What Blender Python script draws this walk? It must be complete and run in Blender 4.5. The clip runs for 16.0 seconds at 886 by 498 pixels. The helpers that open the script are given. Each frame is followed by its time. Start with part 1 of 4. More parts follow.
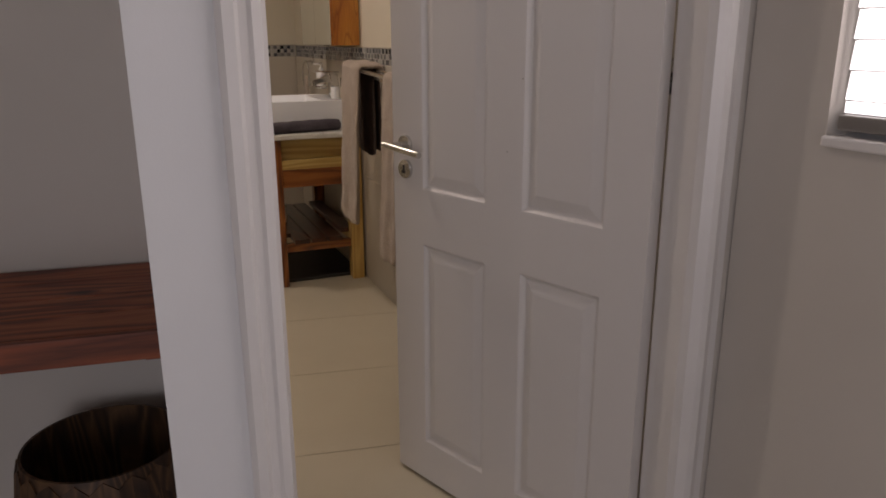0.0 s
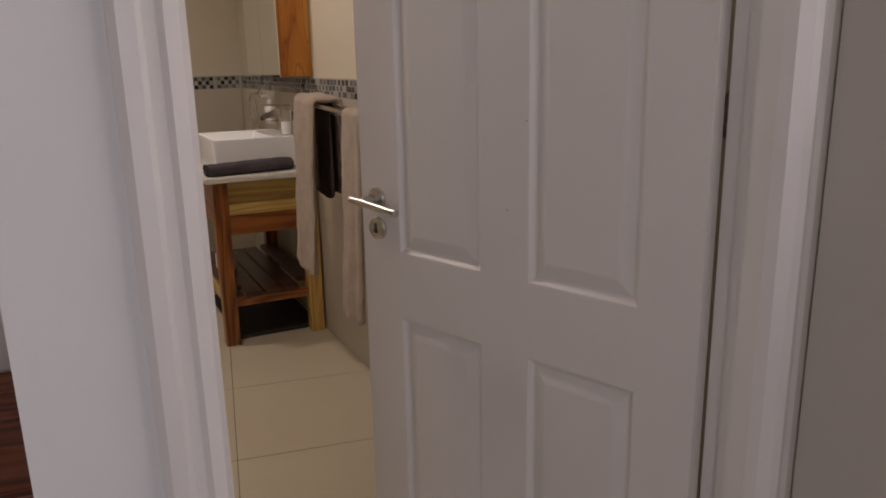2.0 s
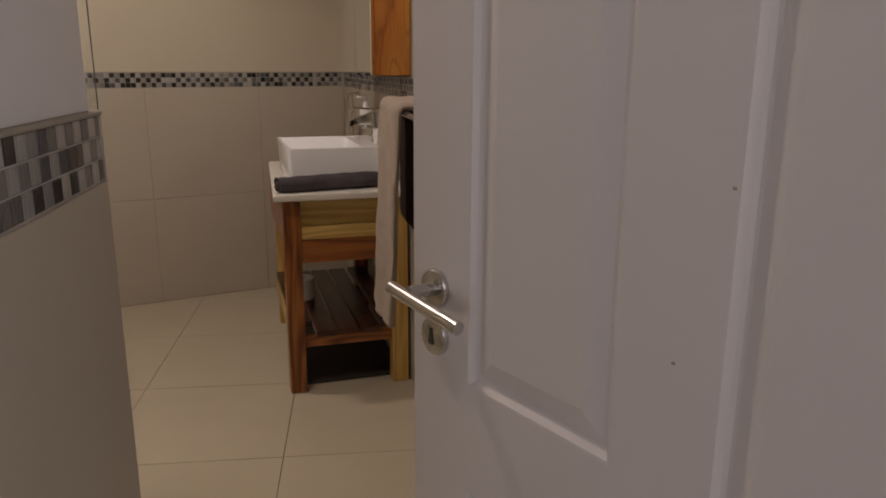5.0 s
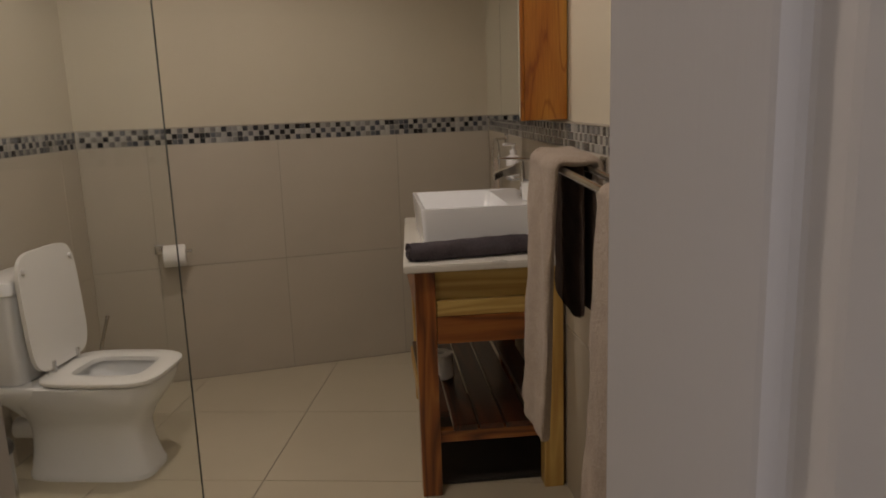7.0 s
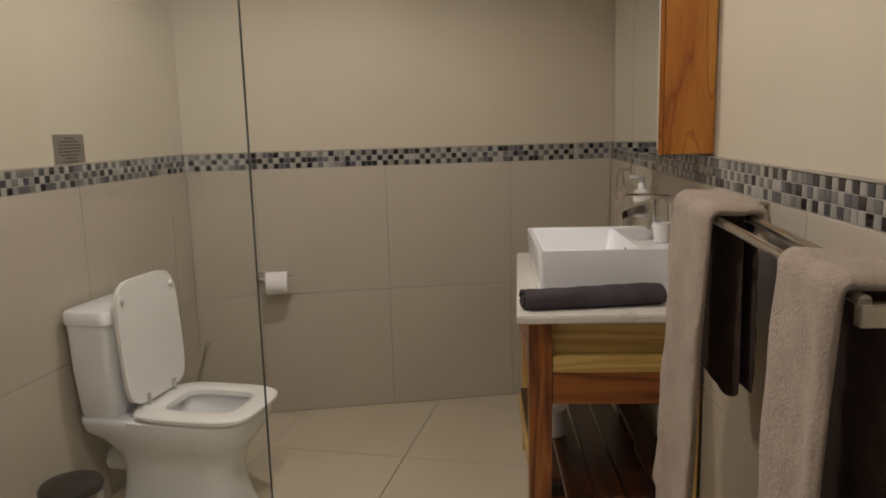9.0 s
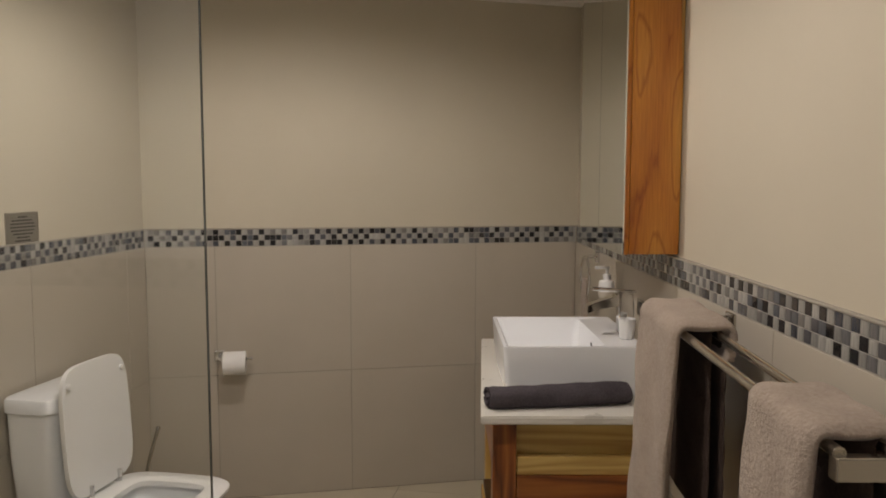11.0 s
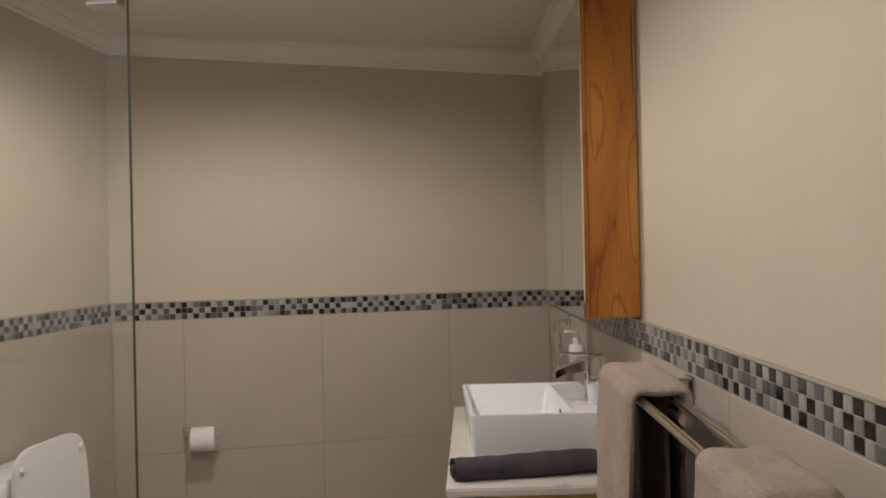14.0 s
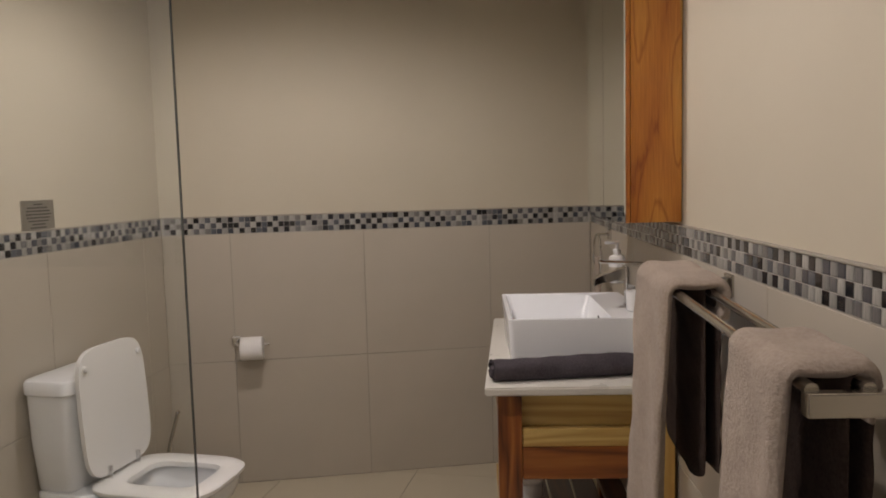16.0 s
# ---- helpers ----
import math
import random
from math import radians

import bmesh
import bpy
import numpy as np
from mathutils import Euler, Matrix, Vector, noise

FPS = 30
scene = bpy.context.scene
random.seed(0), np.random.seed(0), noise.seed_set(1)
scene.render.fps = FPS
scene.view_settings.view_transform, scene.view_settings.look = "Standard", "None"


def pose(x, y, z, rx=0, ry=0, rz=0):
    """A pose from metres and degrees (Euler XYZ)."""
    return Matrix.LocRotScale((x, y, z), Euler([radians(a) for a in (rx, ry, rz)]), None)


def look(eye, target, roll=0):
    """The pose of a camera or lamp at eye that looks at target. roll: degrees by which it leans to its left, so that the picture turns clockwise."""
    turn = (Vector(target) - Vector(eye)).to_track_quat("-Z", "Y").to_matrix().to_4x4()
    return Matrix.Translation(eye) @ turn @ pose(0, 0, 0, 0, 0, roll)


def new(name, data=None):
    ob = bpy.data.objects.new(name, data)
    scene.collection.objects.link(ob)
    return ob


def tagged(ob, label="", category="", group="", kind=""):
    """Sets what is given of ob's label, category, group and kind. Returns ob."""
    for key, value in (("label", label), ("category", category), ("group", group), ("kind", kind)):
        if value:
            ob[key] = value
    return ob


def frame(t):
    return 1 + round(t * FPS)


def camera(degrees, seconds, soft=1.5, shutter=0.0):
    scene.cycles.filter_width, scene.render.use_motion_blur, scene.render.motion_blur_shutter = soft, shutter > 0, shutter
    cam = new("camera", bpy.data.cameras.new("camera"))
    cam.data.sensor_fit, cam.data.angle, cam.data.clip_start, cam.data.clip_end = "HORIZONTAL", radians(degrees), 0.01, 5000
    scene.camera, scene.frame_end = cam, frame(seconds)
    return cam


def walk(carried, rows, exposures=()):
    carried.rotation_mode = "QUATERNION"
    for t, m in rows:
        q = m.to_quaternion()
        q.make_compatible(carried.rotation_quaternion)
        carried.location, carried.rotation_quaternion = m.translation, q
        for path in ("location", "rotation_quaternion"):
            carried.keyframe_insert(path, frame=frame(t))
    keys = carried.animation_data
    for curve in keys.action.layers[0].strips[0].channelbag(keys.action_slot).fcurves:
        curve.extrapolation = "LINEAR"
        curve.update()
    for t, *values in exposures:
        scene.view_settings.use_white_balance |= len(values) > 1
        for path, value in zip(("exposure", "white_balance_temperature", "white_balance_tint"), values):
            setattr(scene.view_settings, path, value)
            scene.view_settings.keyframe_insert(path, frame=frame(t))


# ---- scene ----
# ---- camera and walk ----
cam = camera(61.7, 16.0, soft=1.8)
PATH = [
    (0, (-1.141, -5.373, 1.280), (-0.395, -3.600, 0.731), -0.2),
    (0.5, (-1.131, -5.335, 1.284), (-0.388, -3.555, 0.758), -0.2),
    (1, (-1.115, -5.253, 1.279), (-0.368, -3.476, 0.746), -0.4),
    (1.5, (-1.087, -5.134, 1.283), (-0.319, -3.360, 0.768), -0.6),
    (2, (-1.058, -5.017, 1.297), (-0.192, -3.282, 0.806), -1.2),
    (2.5, (-1.022, -4.925, 1.299), (-0.102, -3.223, 0.794), -1.9),
    (3, (-0.963, -4.821, 1.287), (-0.026, -3.131, 0.771), -2.4),
    (3.5, (-0.885, -4.710, 1.289), (-0.039, -2.967, 0.797), -1.2),
    (4, (-0.808, -4.597, 1.293), (-0.099, -2.793, 0.796), 0.4),
    (4.2, (-0.783, -4.555, 1.290), (-0.122, -2.736, 0.786), 0.7),
    (6.5, (-0.654, -4.024, 1.289), (-0.296, -2.101, 0.872), -2.1),
    (7, (-0.622, -3.891, 1.307), (-0.442, -1.937, 0.919), -2.0),
    (7.5, (-0.617, -3.813, 1.322), (-0.563, -1.846, 0.967), -1.5),
    (8, (-0.616, -3.719, 1.330), (-0.678, -1.751, 0.975), -1.8),
    (8.2, (-0.622, -3.692, 1.325), (-0.716, -1.725, 0.976), -1.7),
    (10.3, (-0.645, -3.598, 1.391), (-0.716, -1.618, 1.121), -0.5),
    (10.5, (-0.642, -3.591, 1.399), (-0.685, -1.607, 1.157), -0.3),
    (11, (-0.642, -3.586, 1.430), (-0.643, -1.593, 1.257), 0.1),
    (11.5, (-0.636, -3.575, 1.446), (-0.618, -1.577, 1.347), 0.3),
    (12, (-0.631, -3.570, 1.450), (-0.603, -1.571, 1.396), 0.3),
    (12.5, (-0.623, -3.568, 1.448), (-0.589, -1.569, 1.417), -0.1),
    (13, (-0.608, -3.564, 1.450), (-0.575, -1.564, 1.437), -1.0),
    (13.5, (-0.584, -3.564, 1.440), (-0.554, -1.564, 1.442), -1.0),
    (14, (-0.567, -3.575, 1.434), (-0.534, -1.575, 1.437), -1.2),
    (14.5, (-0.562, -3.579, 1.415), (-0.525, -1.580, 1.389), -1.1),
    (15, (-0.561, -3.579, 1.392), (-0.542, -1.581, 1.307), -1.0),
    (15.5, (-0.564, -3.589, 1.381), (-0.586, -1.594, 1.244), -1.3),
    (16, (-0.561, -3.592, 1.365), (-0.645, -1.602, 1.184), -1.4),
]
EXPOSURES = [(0.0, -0.76, 7350, 22), (4.0, -0.64, 7400, 24), (6.5, -1.02, 7400, 20), (7.5, -0.74, 7150, 16), (8.2, -0.50, 6950, 15), (11.0, -0.38, 6800, 15), (16.0, -0.38, 6600, 18)]
walk(cam, [(t, look(eye, target, roll)) for t, eye, target, roll in PATH], EXPOSURES)

# ---- world and lights ----
world = bpy.data.worlds.new("sky")
scene.world = world
world.use_nodes = True
wn = world.node_tree.nodes
sky = wn.new("ShaderNodeTexSky")
sky.sky_type, sky.sun_disc = "NISHITA", False
sky.sun_elevation, sky.sun_rotation = radians(48), radians(200)
wn["Background"].inputs["Strength"].default_value = 0.10
world.node_tree.links.new(sky.outputs["Color"], wn["Background"].inputs["Color"])


def lamp(name, kind, m, power, colour, **kw):
    data = bpy.data.lights.new(name, kind)
    data.energy, data.color = power, colour
    if "size" in kw:
        data.shape, data.size, data.size_y = "RECTANGLE", kw["size"], kw["size_y"]
    if "spot" in kw:
        data.spot_size, data.spot_blend = radians(kw["spot"]), kw["blend"]
    if "radius" in kw:
        data.shadow_soft_size = kw["radius"]
    ob = new(name, data)
    ob.matrix_world = m
    return ob


# Sun outside, over the roof, so that it only lights the ground beyond the windows.
sun_data = bpy.data.lights.new("sun", "SUN")
sun_data.energy, sun_data.angle, sun_data.color = 3.0, radians(0.5), (1.0, 0.96, 0.9)
sun = new("sun", sun_data)
sun.matrix_world = look((0, 0, 0), (0.55, -0.45, -0.85))

# Daylight in an invented bedroom opening behind the camera; glowing blind adds the rest.
lamp("unseen_daylight", "AREA", look((-2.90, -8.10, 1.15), (-1.5, -4.6, 1.0)), 47.0, (0.76, 0.85, 1.0), size=1.3, size_y=1.9)
# Two recessed bathroom ceiling downlights, the second added to brighten the back wall.
LAMPS_AT = ((-1.02, -2.64), (-1.10, -1.40))
for (x, y), power in zip(LAMPS_AT, (54.0, 58.0)):
    lamp("downlight_and_fill", "SPOT", look((x, y, 2.345), (x, y, 0)), power, (1.0, 0.945, 0.88), spot=168, blend=0.5, radius=0.045)


# ---- materials ----
def node(nt, kind, **inputs):
    n = nt.nodes.new(kind)
    for key, value in inputs.items():
        n.inputs[key.replace("_", " ")].default_value = value
    return n


def ramp(nt, fac, stops, mode="LINEAR"):
    r = nt.nodes.new("ShaderNodeValToRGB")
    r.color_ramp.interpolation = mode
    el = r.color_ramp.elements
    while len(el) < len(stops):
        el.new(0.5)
    for e, (at, col) in zip(el, stops):
        e.position, e.color = at, (*col, 1)
    nt.links.new(fac, r.inputs["Fac"])
    return r.outputs["Color"]


def material(name, rough=0.5, metal=0.0, colour=(0.5, 0.5, 0.5), spec=0.5):
    m = bpy.data.materials.new(name)
    m.use_nodes = True
    b = m.node_tree.nodes["Principled BSDF"]
    b.inputs["Base Color"].default_value = (*colour, 1)
    b.inputs["Roughness"].default_value = rough
    b.inputs["Metallic"].default_value = metal
    b.inputs["Specular IOR Level"].default_value = spec
    return m, m.node_tree, b


def coords(nt, scale=(1, 1, 1), rot=(0, 0, 0), space="Object", shift_by_object=False):
    tc = nt.nodes.new("ShaderNodeTexCoord")
    mp = nt.nodes.new("ShaderNodeMapping")
    mp.inputs["Scale"].default_value = scale
    mp.inputs["Rotation"].default_value = rot
    nt.links.new(tc.outputs[space], mp.inputs["Vector"])
    if shift_by_object:
        oi = nt.nodes.new("ShaderNodeObjectInfo")
        mul = nt.nodes.new("ShaderNodeVectorMath")
        mul.operation = "SCALE"
        mul.inputs[0].default_value = (7.0, 11.0, 5.0)
        nt.links.new(oi.outputs["Random"], mul.inputs["Scale"])
        nt.links.new(mul.outputs["Vector"], mp.inputs["Location"])
    return mp.outputs["Vector"]


def bump(nt, b, height, strength, distance=0.002):
    n = nt.nodes.new("ShaderNodeBump")
    n.inputs["Strength"].default_value = strength
    n.inputs["Distance"].default_value = distance
    nt.links.new(height, n.inputs["Height"])
    nt.links.new(n.outputs["Normal"], b.inputs["Normal"])


def mottled(name, c1, c2, rough=0.5, scale=3.0, fine=120.0, bump_by=0.15, metal=0.0, rough_var=0.1, spec=0.5, fine_dist=0.001, space="Object"):
    """Paint, ceramic, stone: a slow drift of tone, a fine grain in the relief and uneven gloss."""
    m, nt, b = material(name, rough, metal, c1, spec)
    v = coords(nt, space=space)
    slow = node(nt, "ShaderNodeTexNoise", Scale=scale, Detail=4.0, Roughness=0.55)
    grain = node(nt, "ShaderNodeTexNoise", Scale=fine, Detail=3.0)
    nt.links.new(v, slow.inputs["Vector"])
    nt.links.new(v, grain.inputs["Vector"])
    nt.links.new(ramp(nt, slow.outputs["Fac"], [(0.3, c1), (0.7, c2)]), b.inputs["Base Color"])
    mr = node(nt, "ShaderNodeMapRange")
    mr.inputs["To Min"].default_value, mr.inputs["To Max"].default_value = rough - rough_var, rough + rough_var
    nt.links.new(slow.outputs["Fac"], mr.inputs["Value"])
    nt.links.new(mr.outputs["Result"], b.inputs["Roughness"])
    bump(nt, b, grain.outputs["Fac"], bump_by, fine_dist)
    return m


def wood(name, dark, mid, light, axis="Z", rough=0.35, knots=True, ring=9.0, coat=0.3, along_=0.35, across=4.5):
    """Oiled softwood: long drawn grain along one axis, rings and a few knots."""
    m, nt, b = material(name, rough, 0.0, mid)
    stretch = {"X": (along_, across, across), "Y": (across, along_, across), "Z": (across, across, along_)}[axis]
    v = coords(nt, scale=stretch, shift_by_object=True)
    warp = node(nt, "ShaderNodeTexNoise", Scale=1.6, Detail=2.0, Distortion=0.6)
    nt.links.new(v, warp.inputs["Vector"])
    mul = nt.nodes.new("ShaderNodeMath")
    mul.operation = "MULTIPLY"
    mul.inputs[1].default_value = ring
    nt.links.new(warp.outputs["Fac"], mul.inputs[0])
    sine = nt.nodes.new("ShaderNodeMath")
    sine.operation = "PINGPONG"
    sine.inputs[1].default_value = 0.5
    nt.links.new(mul.outputs["Value"], sine.inputs[0])
    fib = node(nt, "ShaderNodeTexNoise", Scale=26.0, Detail=4.0)
    nt.links.new(v, fib.inputs["Vector"])
    mix = nt.nodes.new("ShaderNodeMath")
    mix.operation = "MULTIPLY_ADD"
    mix.inputs[1].default_value, = (1.5,)
    nt.links.new(sine.outputs["Value"], mix.inputs[0])
    sub = nt.nodes.new("ShaderNodeMath")
    sub.operation = "MULTIPLY_ADD"
    sub.inputs[1].default_value, sub.inputs[2].default_value = 0.5, -0.15
    nt.links.new(fib.outputs["Fac"], sub.inputs[0])
    nt.links.new(sub.outputs["Value"], mix.inputs[2])
    col = ramp(nt, mix.outputs["Value"], [(0.05, light), (0.45, mid), (0.95, dark)])
    if knots:
        vk = coords(nt, scale={"X": (3.2, 9, 9), "Y": (9, 3.2, 9), "Z": (9, 9, 3.2)}[axis], shift_by_object=True)
        vor = node(nt, "ShaderNodeTexVoronoi", Scale=0.9)
        nt.links.new(vk, vor.inputs["Vector"])
        spot = ramp(nt, vor.outputs["Distance"], [(0.05, (1, 1, 1)), (0.13, (0, 0, 0))])
        mx = nt.nodes.new("ShaderNodeMixRGB")
        mx.inputs["Color2"].default_value = (dark[0] * 0.45, dark[1] * 0.4, dark[2] * 0.4, 1)
        nt.links.new(spot, mx.inputs["Fac"])
        nt.links.new(col, mx.inputs["Color1"])
        col = mx.outputs["Color"]
    nt.links.new(col, b.inputs["Base Color"])
    b.inputs["Coat Weight"].default_value = coat
    b.inputs["Coat Roughness"].default_value = 0.25
    bump(nt, b, fib.outputs["Fac"], 0.12, 0.001)
    return m


def flame_wood(name, dark, mid, light):
    """Flat-sawn pine: tall oval flames with thin dark growth lines, pale inside, and fine fibres."""
    m, nt, b = material(name, 0.36, 0.0, mid)
    v = coords(nt, scale=(13.0, 13.0, 2.6), shift_by_object=True)
    warp = node(nt, "ShaderNodeTexNoise", Scale=1.3, Detail=3.0)
    nt.links.new(v, warp.inputs["Vector"])
    add = nt.nodes.new("ShaderNodeMixRGB")
    add.blend_type = "ADD"
    add.inputs["Fac"].default_value = 0.55
    nt.links.new(v, add.inputs["Color1"])
    nt.links.new(warp.outputs["Color"], add.inputs["Color2"])
    cell = node(nt, "ShaderNodeTexVoronoi", Scale=0.75)
    nt.links.new(add.outputs["Color"], cell.inputs["Vector"])
    fold = nt.nodes.new("ShaderNodeMath")
    fold.operation = "PINGPONG"
    fold.inputs[1].default_value = 0.17
    nt.links.new(cell.outputs["Distance"], fold.inputs[0])
    fine = node(nt, "ShaderNodeTexNoise", Scale=9.0, Detail=4.0)
    vf = coords(nt, scale=(30.0, 30.0, 1.2), shift_by_object=True)
    nt.links.new(vf, fine.inputs["Vector"])
    body = ramp(nt, cell.outputs["Distance"], [(0.05, light), (0.45, mid), (0.85, dark)])
    lines = ramp(nt, fold.outputs["Value"], [(0.0, (0.66, 0.52, 0.38)), (0.028, (0.97, 0.95, 0.92)), (0.17, (1, 1, 1))])
    fibre = ramp(nt, fine.outputs["Fac"], [(0.3, (0.82, 0.78, 0.72)), (0.65, (1.08, 1.08, 1.08))])
    for other in (lines, fibre):
        mx = nt.nodes.new("ShaderNodeMixRGB")
        mx.blend_type = "MULTIPLY"
        mx.inputs["Fac"].default_value = 1.0
        nt.links.new(body, mx.inputs["Color1"])
        nt.links.new(other, mx.inputs["Color2"])
        body = mx.outputs["Color"]
    nt.links.new(body, b.inputs["Base Color"])
    b.inputs["Coat Weight"].default_value = 0.3
    b.inputs["Coat Roughness"].default_value = 0.25
    bump(nt, b, fine.outputs["Fac"], 0.1, 0.001)
    return m


def cloth(name, c1, c2):
    """Terry towelling: matt, with a nap of small loops."""
    m, nt, b = material(name, 0.95, 0.0, c1, 0.1)
    v = coords(nt)
    nap = node(nt, "ShaderNodeTexNoise", Scale=165.0, Detail=4.0, Roughness=0.7)
    patch = node(nt, "ShaderNodeTexNoise", Scale=14.0, Detail=4.0)
    nt.links.new(v, nap.inputs["Vector"])
    nt.links.new(v, patch.inputs["Vector"])
    add = nt.nodes.new("ShaderNodeMath")
    add.operation = "MULTIPLY_ADD"
    add.inputs[1].default_value = 0.6
    nt.links.new(nap.outputs["Fac"], add.inputs[0])
    half = nt.nodes.new("ShaderNodeMath")
    half.operation = "MULTIPLY"
    half.inputs[1].default_value = 0.4
    nt.links.new(patch.outputs["Fac"], half.inputs[0])
    nt.links.new(half.outputs["Value"], add.inputs[2])
    nt.links.new(ramp(nt, add.outputs["Value"], [(0.3, c1), (0.7, c2)]), b.inputs["Base Color"])
    b.inputs["Sheen Weight"].default_value = 0.15 if c1[0] > 0.1 else 0.0
    b.inputs["Sheen Roughness"].default_value = 0.5
    bump(nt, b, add.outputs["Value"], 1.0, 0.007)
    return m


def mosaic(name, by_island, tones):
    """Glass mosaic pieces in a few tones of one family, with fine streaks."""
    m, nt, b = material(name, 0.18, 0.0, (0.3, 0.3, 0.3), 0.6)
    src = nt.nodes.new("ShaderNodeNewGeometry" if by_island else "ShaderNodeObjectInfo")
    out = src.outputs["Random Per Island" if by_island else "Random"]
    col = ramp(nt, out, tones, "CONSTANT")
    v = coords(nt, scale=(240, 240, 18), space="Object")
    streak = node(nt, "ShaderNodeTexNoise", Scale=1.0, Detail=3.0)
    nt.links.new(v, streak.inputs["Vector"])
    mx = nt.nodes.new("ShaderNodeMixRGB")
    mx.blend_type = "MULTIPLY"
    mx.inputs["Fac"].default_value = 1.0
    nt.links.new(col, mx.inputs["Color1"])
    nt.links.new(ramp(nt, streak.outputs["Fac"], [(0.3, (0.66, 0.67, 0.70)), (0.65, (1.14, 1.13, 1.10))]), mx.inputs["Color2"])
    nt.links.new(mx.outputs["Color"], b.inputs["Base Color"])
    b.inputs["Coat Weight"].default_value = 0.4
    return m


def glass(name, tint, rough=0.0):
    m, nt, b = material(name, rough, 0.0, tint)
    b.inputs["Transmission Weight"].default_value = 1.0
    b.inputs["IOR"].default_value = 1.46
    return m


def metal(name, colour, rough, streak=(3, 3, 60)):
    m, nt, b = material(name, rough, 1.0, colour)
    v = coords(nt, scale=streak)
    n = node(nt, "ShaderNodeTexNoise", Scale=14.0, Detail=3.0)
    nt.links.new(v, n.inputs["Vector"])
    mr = node(nt, "ShaderNodeMapRange")
    mr.inputs["To Min"].default_value, mr.inputs["To Max"].default_value = max(rough - 0.05, 0.02), rough + 0.08
    nt.links.new(n.outputs["Fac"], mr.inputs["Value"])
    nt.links.new(mr.outputs["Result"], b.inputs["Roughness"])
    return m


M_plaster = mottled("cream wall paint", (0.53, 0.480, 0.378), (0.57, 0.518, 0.41), 0.75, 1.6, 260, 0.12)
M_bedwall = mottled("off-white bedroom paint", (0.56, 0.515, 0.465), (0.60, 0.555, 0.505), 0.7, 1.4, 240, 0.12)
M_whitewall = mottled("white wall paint", (0.72, 0.72, 0.73), (0.76, 0.76, 0.77), 0.6, 2.0, 240, 0.12)
M_ceiling = mottled("ceiling paint", (0.66, 0.62, 0.58), (0.70, 0.66, 0.62), 0.85, 1.2, 200, 0.1)
M_cornice = mottled("white cornice paint", (0.74, 0.71, 0.66), (0.78, 0.75, 0.70), 0.7, 3.0, 160, 0.1)
M_walltile = mottled("greige wall tile", (0.445, 0.400, 0.330), (0.485, 0.436, 0.362), 0.42, 2.2, 60, 0.03, spec=0.4)
M_floortile = mottled("cream floor tile", (0.50, 0.445, 0.335), (0.54, 0.485, 0.37), 0.34, 2.4, 70, 0.03, spec=0.4)
M_grout = mottled("wall grout", (0.33, 0.30, 0.25), (0.37, 0.335, 0.28), 0.9, 20, 300, 0.3)
M_floorgrout = mottled("floor grout", (0.10, 0.088, 0.068), (0.16, 0.14, 0.11), 0.9, 14, 300, 0.3)
M_mosaicgrout = mottled("pale mosaic grout", (0.37, 0.355, 0.325), (0.42, 0.40, 0.37), 0.85, 30, 300, 0.3)
PALE = [(0.0, (0.41, 0.40, 0.37)), (0.30, (0.33, 0.325, 0.305)), (0.55, (0.25, 0.245, 0.235)), (0.74, (0.37, 0.365, 0.34)), (0.90, (0.10, 0.11, 0.125))]
DARK = [(0.0, (0.010, 0.010, 0.012)), (0.30, (0.085, 0.088, 0.098)), (0.46, (0.15, 0.15, 0.152)), (0.62, (0.050, 0.057, 0.072)), (0.78, (0.19, 0.182, 0.172)), (0.90, (0.016, 0.017, 0.021))]
M_mosaic_pale = mosaic("pale glass mosaic", False, PALE)
M_mosaic_dark = mosaic("dark glass mosaic", False, DARK)
M_mosaic_rest = [mosaic("pale glass mosaic run", True, PALE), mosaic("dark glass mosaic run", True, DARK)]
M_doorpaint = mottled("white satin door paint", (0.70, 0.665, 0.64), (0.735, 0.70, 0.675), 0.42, 2.5, 170, 0.20, rough_var=0.05)
for n_ in M_doorpaint.node_tree.nodes:      # the embossed grain of a moulded door skin runs upright
    if n_.bl_idname == "ShaderNodeMapping":
        n_.inputs["Scale"].default_value = (1.0, 1.0, 0.07)
M_framepaint = mottled("white gloss frame paint", (0.72, 0.69, 0.67), (0.76, 0.73, 0.71), 0.38, 4.0, 160, 0.08, rough_var=0.05)
M_ceramic = mottled("white glazed ceramic", (0.81, 0.83, 0.855), (0.84, 0.86, 0.885), 0.12, 3.0, 20, 0.01, rough_var=0.03, spec=0.6)
M_seat = mottled("white toilet seat plastic", (0.82, 0.82, 0.81), (0.83, 0.83, 0.82), 0.28, 3.0, 30, 0.0, rough_var=0.01)
M_dark_water = material("toilet water", 0.03, 0.0, (0.42, 0.44, 0.42))[0]
M_quartz = mottled("cream stone worktop", (0.665, 0.645, 0.59), (0.69, 0.67, 0.615), 0.3, 6, 400, 0.02)
M_redwood = wood("oiled red-brown pine", (0.085, 0.020, 0.005), (0.25, 0.072, 0.014), (0.37, 0.135, 0.028), "Z")
M_redwood_y = wood("oiled red-brown pine board", (0.13, 0.033, 0.010), (0.27, 0.080, 0.020), (0.36, 0.13, 0.035), "Y")
M_redwood_x = wood("oiled red-brown pine rail", (0.085, 0.020, 0.005), (0.25, 0.072, 0.014), (0.37, 0.135, 0.028), "X")
# Slats coloured darker than the other pine, for the shade under the worktop.
M_slat = wood("red-brown slat with shade in its colour", (0.020, 0.005, 0.002), (0.048, 0.012, 0.004), (0.085, 0.022, 0.008), "Y", rough=0.3)
